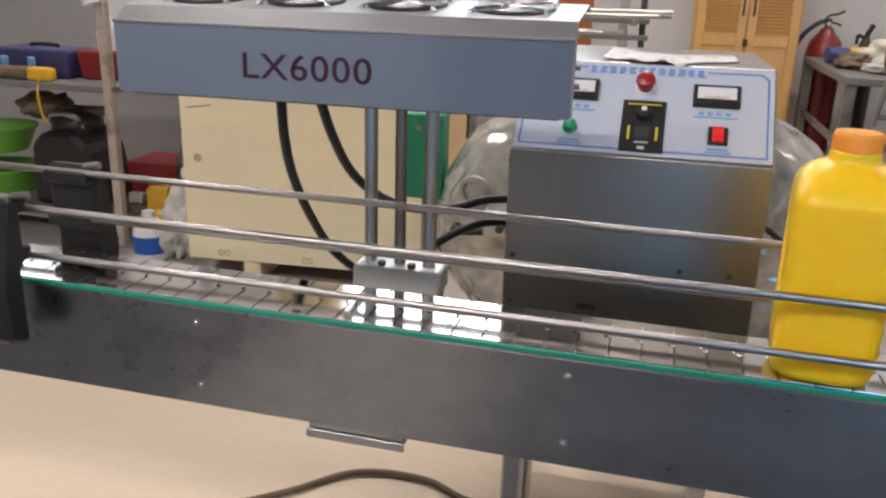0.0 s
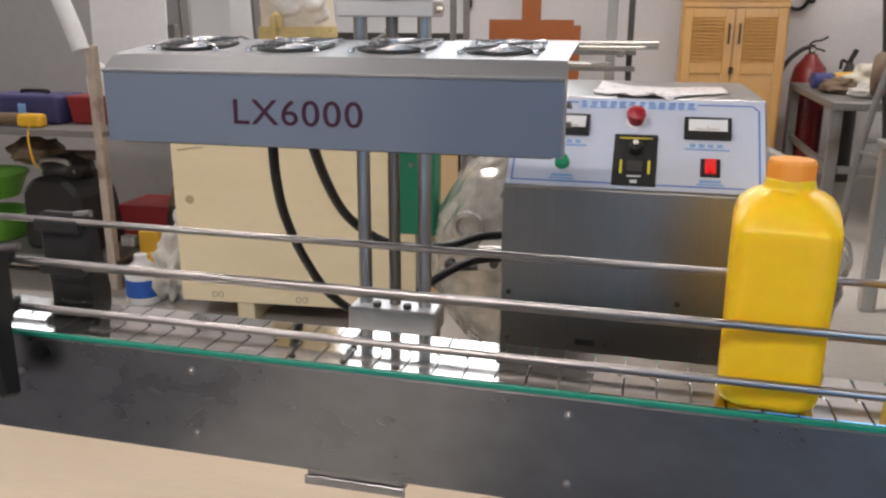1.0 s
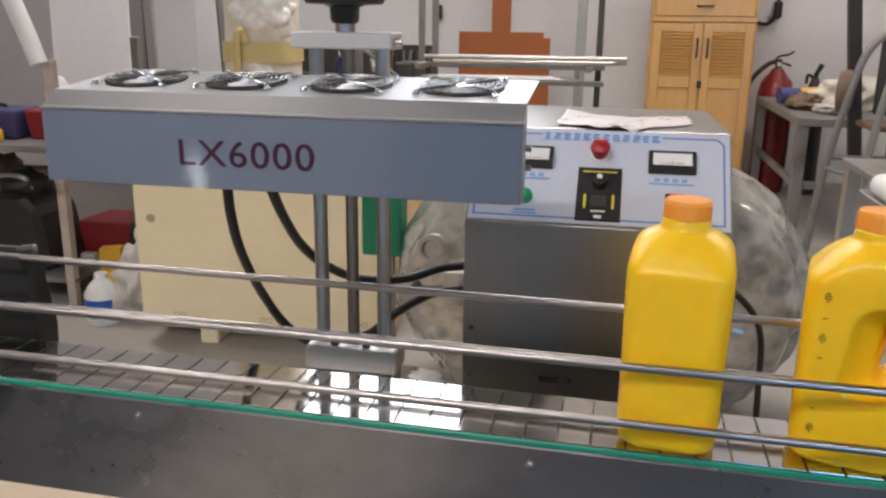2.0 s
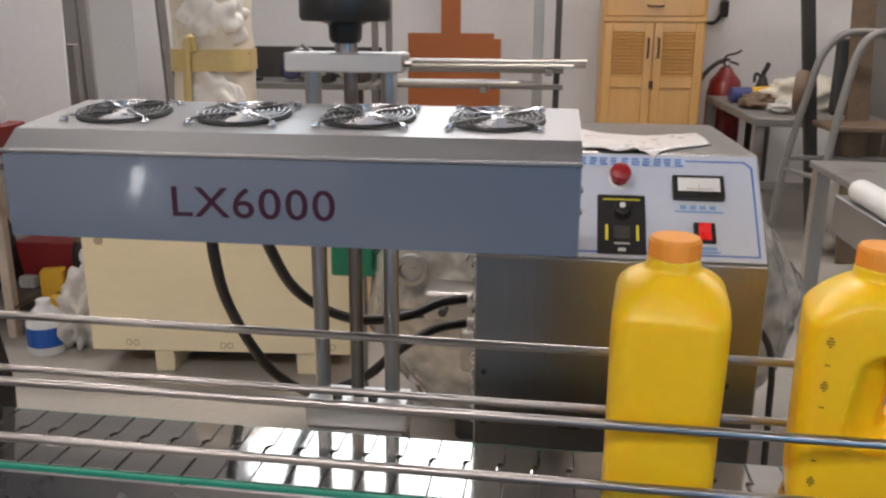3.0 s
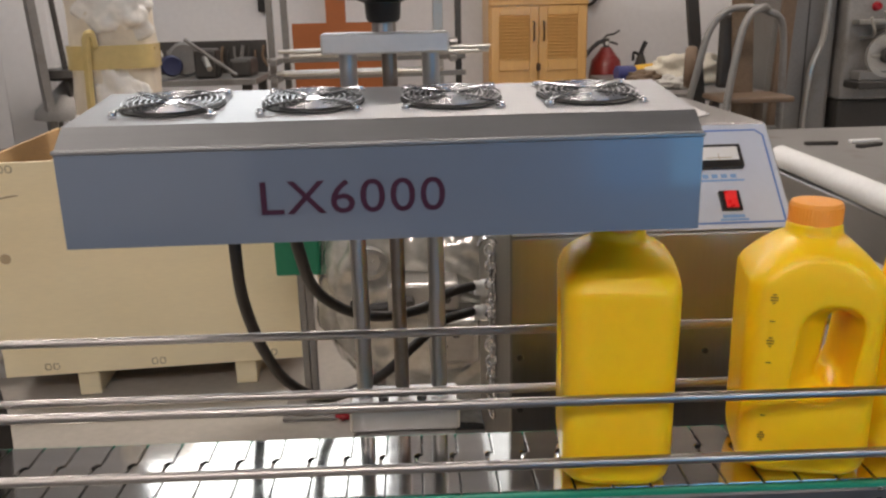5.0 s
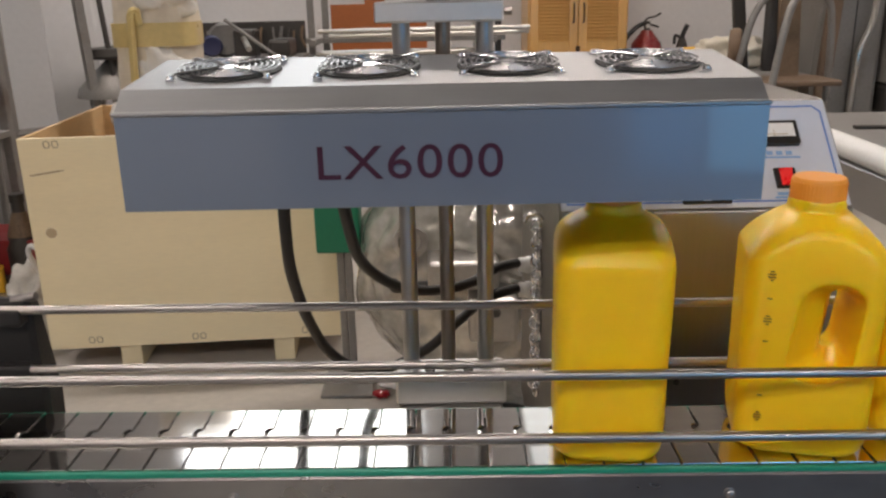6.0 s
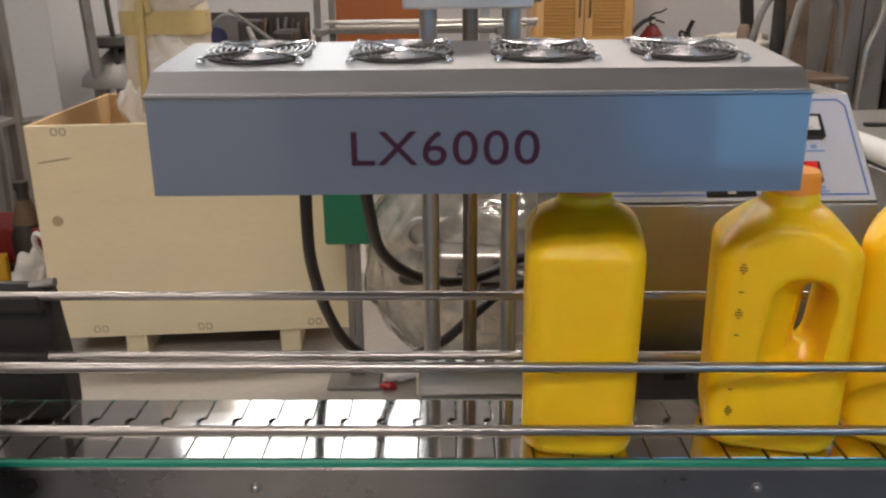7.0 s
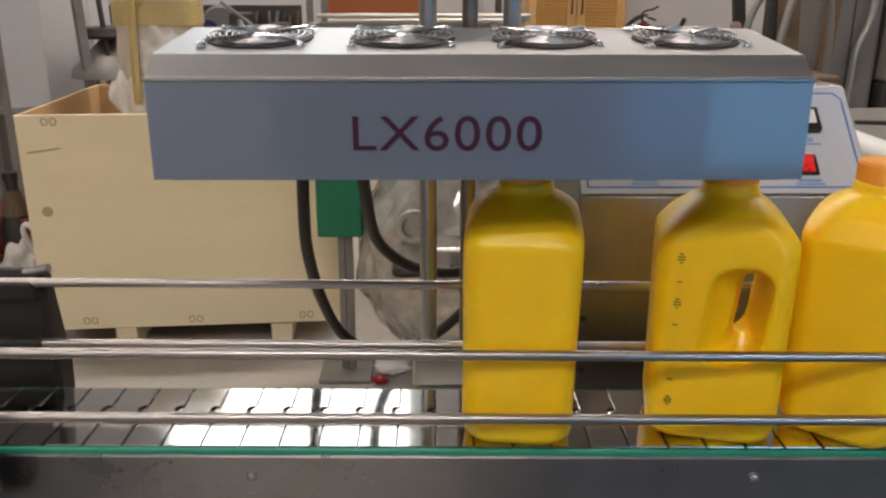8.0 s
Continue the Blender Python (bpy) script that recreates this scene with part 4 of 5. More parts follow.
for x, y, z, rx, rz, sd in ((0.02, -0.105, 0.72, 0.085, 0.115, 3), (0.07, -0.10, 0.60, 0.07, 0.12, 8), (-0.08, -0.095, 0.58, 0.06, 0.13, 5), (0.03, -0.10, 1.0, 0.10, 0.09, 6)):
    part("film_fold", blob(x, y, z, rx, 0.034, rz, 0.45, 2.2, 4, seed=sd), HAZE_FILM, wrapped, "cloudy white packing film", 180)

litter = tagged(part("crumpled_wrapper", blob(-0.165, 1.38, 0.030, 0.045, 0.03, 0.022, 0.7, 3, 3, seed=31), CLOTH, None, "", 180), "crumpled white wrapper on the floor", "litter")
tagged(part("red_scrap", blob(-0.195, 1.33, 0.014, 0.022, 0.015, 0.011, 0.6, 3, 3, seed=33), RED_PLASTIC, None, "", 180), "small red plastic scrap on the floor", "litter")

# ---- green gearbox on a stand, beside the crate ----
gear = thing("green_motor_box", "dark green motor box on a thin grey stand", "motor box")
part("box", box(-0.352, -0.238, 1.37, 1.45, 0.408, 0.66, 0.006, 2), GREEN_PAINT, gear, "dark green painted box")
part("lid_screw", cylinder((-0.307, 1.366, 0.62), (-0.307, 1.372, 0.62), 0.008, 10), CHROME, gear)
for x in (-0.275, -0.295):
    part("stand_leg", box(x - 0.009, x + 0.009, 1.40, 1.418, 0.0, 0.4075, 0.002), GREY_IRON, gear)
part("stand_foot", box(-0.36, -0.22, 1.33, 1.50, 0.0, 0.012, 0.003), GREY_IRON, gear)

# ---- plastic-wrapped round blower behind the cabinet ----
blower = thing("wrapped_blower", "large round machine wrapped in clear plastic film", "wrapped machine", pose(0.30, 1.42, 0.0))
b = bmesh.new()
rows = []
for j in range(61):
    a = math.pi * j / 60
    ring = []
    for k in range(120):
        q = 2 * math.pi * k / 120
        r = 0.545 * math.sin(a) ** 0.55 if 0 < j < 60 else 0.001
        d = -0.26 * math.cos(a)
        n1 = noise.noise(Vector((math.cos(q) * 3.1, math.sin(q) * 3.1, a * 3)))
        n2 = noise.noise(Vector((math.cos(q) * 9, math.sin(q) * 9, a * 9)))
        fold = 1 - abs(noise.noise(Vector((math.cos(q) * 5.2 + 4, math.sin(q) * 5.2, a * 4.5)))) * 2.2
        fine = 1 - abs(noise.noise(Vector((math.cos(q) * 13, math.sin(q) * 13 + 7, a * 12)))) * 2.2
        r *= 1 + 0.04 * n1 + 0.020 * max(0.0, fold) + 0.011 * max(0.0, fine)
        ring.append(b.verts.new((r * math.cos(q), d + 0.02 * n2, max(0.02, 0.36 + r * 0.78 * math.sin(q)))))
    rows.append(ring)
for p, q in zip(rows, rows[1:]):
    for k in range(120):
        b.faces.new((p[k], p[(k + 1) % 120], q[(k + 1) % 120], q[k]))
bmesh.ops.remove_doubles(b, verts=b.verts, dist=0.0008)
bmesh.ops.recalc_face_normals(b, faces=b.faces)
part("film_wrap", b, WRAP, blower, "creased clear plastic wrapping", 60)
part("foot", box(-0.3, 0.3, -0.18, 0.18, 0.0, 0.10, 0.01), DARK_IRON, blower)
bm = lathe([(0.0, -0.01), (0.03, -0.01), (0.04, 0.0), (0.04, 0.02), (0.028, 0.022), (0.024, 0.008), (0, 0.006)], 20, pose(-0.40, -0.245, 0.50, 90, 0, 0))
part("port", bm, MOTOR, blower, "round steel port", 40)
part("handle_bar", tube([(-0.44, -0.26, 0.40), (-0.43, -0.30, 0.40), (-0.33, -0.30, 0.41), (-0.32, -0.26, 0.41)], 0.012, 10), BLACK, blower, "black grip handle")
part("motor_flange", box(-0.36, -0.20, -0.33, -0.22, 0.40, 0.47, 0.008, 2), MOTOR, blower)
part("motor_flange", box(-0.27, -0.16, -0.36, -0.22, 0.28, 0.39, 0.01, 2), MOTOR, blower)
for x, z in ((-0.23, 0.445), (-0.21, 0.36), (-0.31, 0.435)):
    part("bolt", cylinder((x, -0.34, z), (x, -0.375, z), 0.011, 6), DARK_IRON, blower)

# ---- louvred cupboard on the far wall ----
cup = thing("louvred_cupboard", "varnished pine cupboard with louvred doors and a top drawer", "cupboard", pose(0.452, 4.45, 0.0))
UW, UD, UH = 0.60, 0.42, 1.62
part("carcass", box(0, UW, 0.021, UD, 0.0, UH, 0.004), PINE, cup)
part("plinth", box(0.01, UW - 0.01, 0.012, 0.0205, 0.0, 0.10), PINE, cup)
part("rail", box(0, UW, 0.0, 0.0205, 1.098, 1.128, 0.003), PINE, cup)
dr = part("drawer", box(0.02, UW - 0.02, 0.0, 0.0205, 1.131, 1.262, 0.004), PINE, cup)
part("pull", tube([(UW / 2 - 0.045, 0.0, 1.195), (UW / 2 - 0.03, -0.02, 1.190), (UW / 2 + 0.03, -0.02, 1.190), (UW / 2 + 0.045, 0.0, 1.195)], 0.006, 8), BRONZE, dr, "dark bronze pull")
dr = part("drawer", box(0.02, UW - 0.02, 0.0, 0.0205, 1.268, 1.42, 0.004), PINE, cup)
part("pull", tube([(UW / 2 - 0.045, 0.0, 1.345), (UW / 2 - 0.03, -0.02, 1.340), (UW / 2 + 0.03, -0.02, 1.340), (UW / 2 + 0.045, 0.0, 1.345)], 0.006, 8), BRONZE, dr, "dark bronze pull")
for s in (0, 1):
    x0, x1 = (0.012, UW / 2 - 0.003) if s == 0 else (UW / 2 + 0.003, UW - 0.012)
    z0, z1 = 0.11, 1.092
    door = part("door", box(x0, x0 + 0.05, 0.0, 0.02, z0, z1, 0.003), PINE, cup)
    for a, b_ in ((x1 - 0.05, x1),):
        part("stile", box(a, b_, 0.0, 0.02, z0, z1, 0.003), PINE, door)
    for lo, hi in ((z0, z0 + 0.07), (0.70, 0.77), (z1 - 0.055, z1)):
        part("door_rail", box(x0 + 0.0505, x1 - 0.0505, 0.001, 0.019, lo, hi, 0.003), PINE, door)
    part("door_panel", box(x0 + 0.0505, x1 - 0.0505, 0.010, 0.018, z0 + 0.0705, 0.6995), PINE, door)
    nl = 13
    for k in range(nl):
        z = 0.782 + k * (1.028 - 0.782) / (nl - 1)
        part("louvre", box(-(x1 - x0 - 0.101) / 2, (x1 - x0 - 0.101) / 2, -0.012, 0.012, -0.0028, 0.0028), PINE, door, at=pose((x0 + x1) / 2, 0.009, z, 40, 0, 0))
    xh = UW / 2 + (-0.03 if s == 0 else 0.03)
    part("handle", tube([(xh, 0.0, 1.00), (xh, -0.025, 0.985), (xh, -0.025, 0.90), (xh, 0.0, 0.885)], 0.006, 8), BRONZE, door, "dark bronze handle")
part("padlock", box(UW / 2 - 0.012, UW / 2 + 0.012, -0.016, -0.001, 0.70, 0.745, 0.003), BRONZE, cup)

# ---- orange-brown board leaning on the wall ----
ob_ = thing("brown_board", "orange-brown painted board cut in a stepped shape", "board")
prof = [(-0.74, 0.30), (-0.155, 0.30), (-0.155, 0.985), (-0.20, 0.985), (-0.20, 1.02), (-0.41, 1.02), (-0.41, 1.75), (-0.53, 1.75), (-0.53, 1.02), (-0.74, 1.02)]
part("panel", prism(prof, "y", 4.60, 4.63, 0.002), RUST, ob_)
part("prop", box(-0.70, -0.66, 4.635, 4.70, 0.0, 0.95, 0.003), GREY_IRON, ob_)
part("prop", box(-0.24, -0.20, 4.635, 4.70, 0.0, 0.95, 0.003), GREY_IRON, ob_)
part("foot", box(-0.74, -0.155, 4.58, 4.72, 0.0, 0.2995, 0.004), GREY_IRON, ob_)

# ---- rack of steel tubes ----
rack = thing("tube_rack", "grey steel rack holding long bare tubes", "rack")
for x in (-0.62, -0.555, 0.21):
    part("upright", box(x - 0.014, x + 0.014, 3.13, 3.158, 0.0, 2.0, 0.003), DARK_IRON if x > 0 else GREY_IRON, rack)
part("upright", box(0.10, 0.145, 3.20, 3.235, 0.0, 1.7, 0.003), TUBE_STEEL, rack)
for z in (0.80, 0.875):
    part("arm", box(-0.64, 0.24, 3.10, 3.13, z - 0.012, z + 0.012, 0.003), GREY_IRON, rack)
rr = random.Random(3)
for k in range(11):
    y = 2.93 + 0.016 * (k % 6) + 0.008 * (k // 6)
    z = 0.900 + 0.0 + 0.019 * (k // 6) + 0.017 * rr.random() * 0
    part("tube", cylinder((-0.57 + 0.10 * rr.random(), y, z), (0.24 + 0.11 * rr.random(), y + 0.01, z + 0.004), 0.0105, 10), TUBE_STEEL, rack, "", 40)
for k in range(6):
    y = 2.94 + 0.022 * k
    part("tube", cylinder((-0.59 + 0.06 * rr.random(), y, 0.823 + 0.0), (-0.02 + 0.16 * rr.random(), y + 0.01, 0.826), 0.0105, 10), TUBE_STEEL, rack, "", 40)
part("shelf_arm", box(-0.60, -0.57, 2.92, 3.0995, 0.862, 0.888, 0.002), GREY_IRON, rack)
part("shelf_arm", box(0.16, 0.19, 2.92, 3.0995, 0.862, 0.888, 0.002), GREY_IRON, rack)
part("shelf_arm", box(-0.60, -0.57, 2.92, 3.0995, 0.785, 0.811, 0.002), GREY_IRON, rack)
part("shelf_arm", box(-0.12, -0.09, 2.92, 3.0995, 0.785, 0.811, 0.002), GREY_IRON, rack)

# ---- far workbench with vice and clutter ----
bench2 = thing("back_bench", "dark grey steel workbench with a vice, against the wall", "workbench")
part("top", box(-2.1, -0.86, 3.95, 4.55, 0.70, 0.735, 0.003), GREY_IRON, bench2)
for x in (-2.05, -0.92):
    for y in (4.0, 4.5):
        part("leg", box(x - 0.025, x + 0.025, y - 0.025, y + 0.025, 0, 0.6995, 0.003), DARK_IRON, bench2)
part("lower_shelf", box(-2.02, -0.95, 4.03, 4.47, 0.25, 0.27, 0.002), GREY_IRON, bench2)
reel = thing("blue_hose_reel", "dark blue round hose reel lying on the bench", "hose reel")
part("reel", lathe([(0.03, -0.04), (0.05, -0.045), (0.06, -0.03), (0.045, -0.025), (0.045, 0.025), (0.06, 0.03), (0.05, 0.045), (0.03, 0.04)], 28, pose(-1.345, 4.1, 0.808, 90, 0, 20)), BLUE_BOX, reel, "dark blue core", 40)
part("hose_coil", lathe([(0.065, -0.03), (0.085, -0.035), (0.10, 0.0), (0.085, 0.035), (0.065, 0.03)], 28, pose(-1.29, 4.2, 0.838, 90, 0, 12)), GREY_IRON, reel, "grey coiled hose", 40)
vice = thing("bench_vice", "dark cast iron bench vice", "vice")
part("jaw", box(-1.20, -1.08, 4.02, 4.16, 0.7355, 0.90, 0.015, 2), DARK_IRON, vice)
part("spindle", cylinder((-1.14, 4.02, 0.85), (-1.08, 3.86, 0.80), 0.016, 10), TUBE_STEEL, vice)
part("bar", cylinder((-1.20, 3.87, 0.96), (-0.94, 3.87, 0.76), 0.010, 8), GREY_IRON, vice)
clut = thing("metal_part", "rough brown metal part lying on the bench", "metal part")
part("lump", box(-1.02, -0.90, 4.05, 4.3, 0.7355, 0.84, 0.02, 2), DARK_IRON, clut)
upst = thing("bench_upstand", "dark steel back board of the bench with hung tools", "back board")
part("back_plate", box(-2.05, -0.88, 4.47, 4.50, 0.7355, 0.93, 0.003), DARK_IRON, upst)
rt = random.Random(12)
for k in range(16):
    x = -1.5 + 0.6 * k / 15 + rt.uniform(-0.01, 0.01)
    part("hung_tool", tube([(x, 4.462, 0.90 - rt.uniform(0, 0.03)), (x + rt.uniform(-0.02, 0.02), 4.452, 0.83), (x + rt.uniform(-0.03, 0.03), 4.452, 0.77)], rt.uniform(0.006, 0.014), 6), rt.choice([GREY_IRON, BROWN, TUBE_STEEL, DARK_IRON]), upst)
clut = thing("metal_part", "dark flat metal disc leaning on the bench", "metal part")
part("disc", lathe([(0, 0), (0.10, 0), (0.105, 0.02), (0, 0.03)], 24, pose(-1.62, 4.1, 0.737)), DARK_IRON, clut)

# ---- frames and column behind the crate ----
colm = thing("white_column", "white boxed column standing against the wall", "column")
part("shaft", box(-1.98, -1.73, 3.5, 3.75, 0.0, 1.7, 0.006), WALL, colm)
stand = thing("angle_iron_stand", "slanting dark steel angle frame", "frame")
for x0, y0, x1 in ((-1.90, 2.93, -1.93), (-1.62, 3.2, -1.70)):
    part("upright", cylinder((x0, y0, 0.0), (x1, y0, 1.9), 0.026, 4), GREY_IRON, stand)
part("crossbar", cylinder((-1.90, 2.93, 0.5), (-1.62, 3.2, 0.5), 0.02, 4), GREY_IRON, stand)
part("rod", cylinder((-1.50, 3.2, 0.0), (-1.66, 3.3, 1.9), 0.012, 8), DARK_IRON, stand)
stool = thing("grey_stool", "low grey round-topped stool", "stool")
part("seat", lathe([(0, 0.80), (0.13, 0.80), (0.15, 0.815), (0.14, 0.85), (0, 0.862)], 24, Matrix.Translation((-1.58, 3.35, 0))), DARK_IRON, stool, "dark padded seat", 40)
part("seat_cone", lathe([(0.05, 0.798), (0.11, 0.74), (0.19, 0.66), (0.20, 0.62), (0, 0.62)], 24, Matrix.Translation((-1.58, 3.35, 0))), GREY_IRON, stool, "grey flared base", 40)
for a in (45, 135, 225, 315):
    c, s_ = math.cos(radians(a)), math.sin(radians(a))
    part("leg", cylinder((-1.58 + 0.09 * c, 3.35 + 0.09 * s_, 0.622), (-1.58 + 0.15 * c, 3.35 + 0.15 * s_, 0.0), 0.011, 8), GREY_IRON, stool)

# ---- storage shelf with tools beside the crate ----
shelf = thing("tool_shelf", "light steel storage shelf with worn posts", "shelf")
for x, y in ((-1.585, 1.76), (-1.585, 2.30), (-2.75, 1.76), (-2.75, 2.30)):
    part("post", box(x - 0.017, x + 0.017, y - 0.017, y + 0.017, 0, 0.93 if y < 2 else 1.0, 0.003), material("worn_post_paint", (0.50, 0.43, 0.36), 0.5, 0.2, 0.2, 10, 60, 0.05, stain=(0.28, 0.2, 0.15), stain_at=0.55) if x > -2 and y < 2 else GREY_IRON, shelf)
part("board", box(-2.77, -1.568, 1.745, 2.32, 0.595, 0.62, 0.003), GREY_IRON, shelf)
part("board", box(-2.77, -1.568, 1.745, 2.32, 0.10, 0.12, 0.003), GREY_IRON, shelf)
pipe = thing("hanging_pipe", "white plastic sleeve hanging over the shelf post", "pipe")
part("sleeve", tube([(-1.595, 1.725, 0.915), (-1.625, 1.72, 1.02), (-1.665, 1.715, 1.14), (-1.72, 1.71, 1.32), (-1.76, 1.70, 1.60)], 0.030, 12), WHITE_PLASTIC, pipe, "", 60)
tb = thing("tool_box", "dark blue plastic tool case on the shelf", "tool box")
part("case", box(-2.15, -1.83, 1.86, 2.04, 0.6205, 0.732, 0.012, 2), CASE_BLUE, tb)
for x in (-2.10, -1.98):
    part("latch", box(x - 0.018, x + 0.018, 1.852, 1.8595, 0.655, 0.70, 0.003), LIGHT_BLUE_INK, tb)
part("handle", tube([(-2.05, 1.95, 0.732), (-2.04, 1.95, 0.742), (-1.94, 1.95, 0.742), (-1.93, 1.95, 0.732)], 0.007, 8), BLACK, tb)
yt = thing("yellow_tool", "yellow and brown power tool on the shelf edge", "power tool")
part("body", box(-1.93, -1.83, 1.76, 1.81, 0.6205, 0.672, 0.012, 2), YELLOW_TOOL, yt)
part("grip", cylinder((-2.08, 1.785, 0.648), (-1.931, 1.785, 0.650), 0.024, 12), BROWN, yt)
part("cord", tube([(-1.87, 1.758, 0.63), (-1.865, 1.735, 0.58), (-1.855, 1.735, 0.50), (-1.84, 1.74, 0.47)], 0.004, 8), YELLOW_TOOL, yt)
rb = thing("red_container", "red plastic container with a pale bottle in it", "container")
part("tub", prism([(-1.80, 0.6205), (-1.66, 0.6205), (-1.64, 0.73), (-1.82, 0.73)], "y", 1.90, 2.05, 0.006), RED_BIN, rb)
part("pale_bottle", lathe([(0, 0.72), (0.045, 0.72), (0.048, 0.80), (0.02, 0.85), (0, 0.86)], 16, Matrix.Translation((-1.72, 1.98, 0))), WHITE_PLASTIC, rb, "", 40)
vac = thing("black_tool_bag", "black tool bag with a grey handle standing on the floor", "bag")
part("bag", prism([(-2.00, 0.121), (-1.70, 0.121), (-1.74, 0.36), (-1.80, 0.42), (-1.93, 0.42), (-1.99, 0.36)], "y", 1.80, 2.05, 0.02), BLACK, vac, "black cloth bag")
part("top", blob(-1.86, 1.92, 0.44, 0.10, 0.09, 0.06, 0.3, 3, 3, seed=4), BLACK, vac, "", 180)
part("handle", tube([(-1.93, 1.88, 0.42), (-1.92, 1.86, 0.475), (-1.82, 1.86, 0.475), (-1.80, 1.88, 0.42)], 0.011, 8), STEEL, vac)
lump = thing("grinder", "dirty brown angle grinder and rags", "power tool")
part("lump", blob(-2.02, 1.95, 0.50, 0.10, 0.10, 0.05, 0.5, 4, 3, seed=9), BROWN, lump, "", 180)
part("arm", cylinder((-2.0, 1.93, 0.49), (-1.72, 1.95, 0.49), 0.02, 10), BROWN, lump)
for k, (z, zz) in enumerate(((0.125, 0.22), (0.30, 0.39))):
    gb = thing("green_basket", "lime green plastic basket", "basket", group="green baskets")
    part("tub", lathe([(0, z), (0.13, z), (0.165, zz), (0.172, zz), (0.172, zz + 0.012), (0.155, zz + 0.01), (0.125, z + 0.012), (0, z + 0.012)], 28, Matrix.Translation((-2.27, 1.93, 0))), LIME, gb, "", 40)
crn = thing("red_crate", "low red plastic crate full of small parts", "container")
part("tub", prism([(-1.72, 0.121), (-1.42, 0.121), (-1.40, 0.27), (-1.74, 0.27)], "y", 2.02, 2.25, 0.005), RED_BIN, crn)
bt = thing("dark_bottle", "dark spray bottle with a narrow neck", "bottle")
part("bottle_body", lathe([(0, 0.0), (0.055, 0.0), (0.058, 0.24), (0.045, 0.28), (0.02, 0.37), (0.02, 0.40), (0.024, 0.40), (0.024, 0.43), (0, 0.43)], 20, Matrix.Translation((-1.47, 2.06, 0.0))), DARK_IRON, bt, "", 40)
part("pale_sleeve", lathe([(0.047, 0.28), (0.0475, 0.283), (0.023, 0.365), (0.021, 0.366)], 20, Matrix.Translation((-1.47, 2.06, 0.0))), BROWN, bt)
ybx = thing("yellow_box", "small yellow and brown carton among the clutter", "carton", pose(-1.53, 1.93, 0.1205 - 0.12, 0, 0, 20))
part("carton", box(-0.04, 0.04, -0.03, 0.03, 0.0, 0.20, 0.004), YELLOW_TOOL, ybx)
hk = tagged(part("white_hook", tube([(-1.20, 1.68, 0.30), (-1.21, 1.66, 0.34), (-1.235, 1.66, 0.36), (-1.25, 1.67, 0.33), (-1.245, 1.70, 0.27), (-1.23, 1.72, 0.20)], 0.008, 8), WHITE_PLASTIC, None, "", 60), "white bent plastic strap on the sack", "strap")
jug_ = thing("white_jug", "white plastic jug with a blue label", "jug")
part("jug_body", lathe([(0, 0), (0.055, 0.0), (0.06, 0.01), (0.06, 0.11), (0.045, 0.14), (0.022, 0.165), (0.022, 0.185), (0, 0.185)], 20, Matrix.Translation((-1.395, 1.66, 0.0))), WHITE_PLASTIC, jug_, "", 40)
part("label", lathe([(0.0606, 0.03), (0.061, 0.032), (0.061, 0.095), (0.0605, 0.096)], 20, Matrix.Translation((-1.395, 1.66, 0))), BLUE_LABEL, jug_, "blue label")
sk = thing("plastic_sack", "crumpled grey-white plastic sack on the floor", "sack")
part("sack", blob(-1.290, 1.74, 0.118, 0.075, 0.09, 0.13, 0.7, 2.6, 4, seed=2), SACK, sk, "", 180)
for k in range(14):
    rr2 = random.Random(40 + k)
    x, y = -1.66 + 0.36 * rr2.random(), 1.80 + 0.35 * rr2.random()
    s_ = thing("loose_part", "small loose tool or offcut on the floor", "scrap", group="loose parts by the shelf")
    part("piece", box(x - 0.03, x + 0.03, y - 0.02, y + 0.02, 0.0 if x > -1.55 else 0.1205, 0.03 + 0.14 * rr2.random() + (0 if x > -1.55 else 0.12), 0.006), rr2.choice([BROWN, DARK_IRON, YELLOW_TOOL, BROWN, SACK]), s_)

# ---- right side: metal table with a roller, machines and bench ----
tabl = thing("steel_table", "scratched grey steel work table", "table")
part("top", box(1.10, 2.2, 1.05, 2.25, 0.60, 0.625, 0.003), GREY_IRON, tabl)
for x in (1.13, 2.15):
    for y in (1.10, 2.2):
        part("leg", box(x - 0.025, x + 0.025, y - 0.025, y + 0.025, 0, 0.5995, 0.003), TUBE_STEEL, tabl)
part("side_channel", prism([(1.02, 0.50), (1.075, 0.50), (1.075, 0.60), (1.06, 0.61), (1.02, 0.61)], "y", 0.55, 1.72, 0.003), STEEL, tabl, "folded steel side channel")
part("bracket", box(1.075, 1.0995, 1.2, 1.3, 0.55, 0.60), GREY_IRON, tabl)
part("bracket", box(1.03, 1.07, 0.60, 0.64, 0.0, 0.4995, 0.002), TUBE_STEEL, tabl)
roll = tagged(part("white_roll", tube([(1.055, 1.62, 0.643), (1.045, 1.3, 0.643), (1.03, 0.98, 0.643), (1.02, 0.7, 0.643)], 0.032, 16), WHITE_PLASTIC, None, "", 50), "long white plastic roll lying on the table edge", "roll")
for k in range(5):
    rr2 = random.Random(70 + k)
    x, y = 1.25 + 0.6 * rr2.random(), 1.5 + 0.65 * rr2.random()
    o = thing("offcut", "small steel offcut lying on the table", "scrap", pose(x, y, 0.6252, 0, 0, 360 * rr2.random()), group="offcuts")
    part("piece", box(-0.05, 0.05, -0.01, 0.01, 0, 0.012, 0.002), rr2.choice([WHITE_PLASTIC, DARK_IRON, TUBE_STEEL]), o)
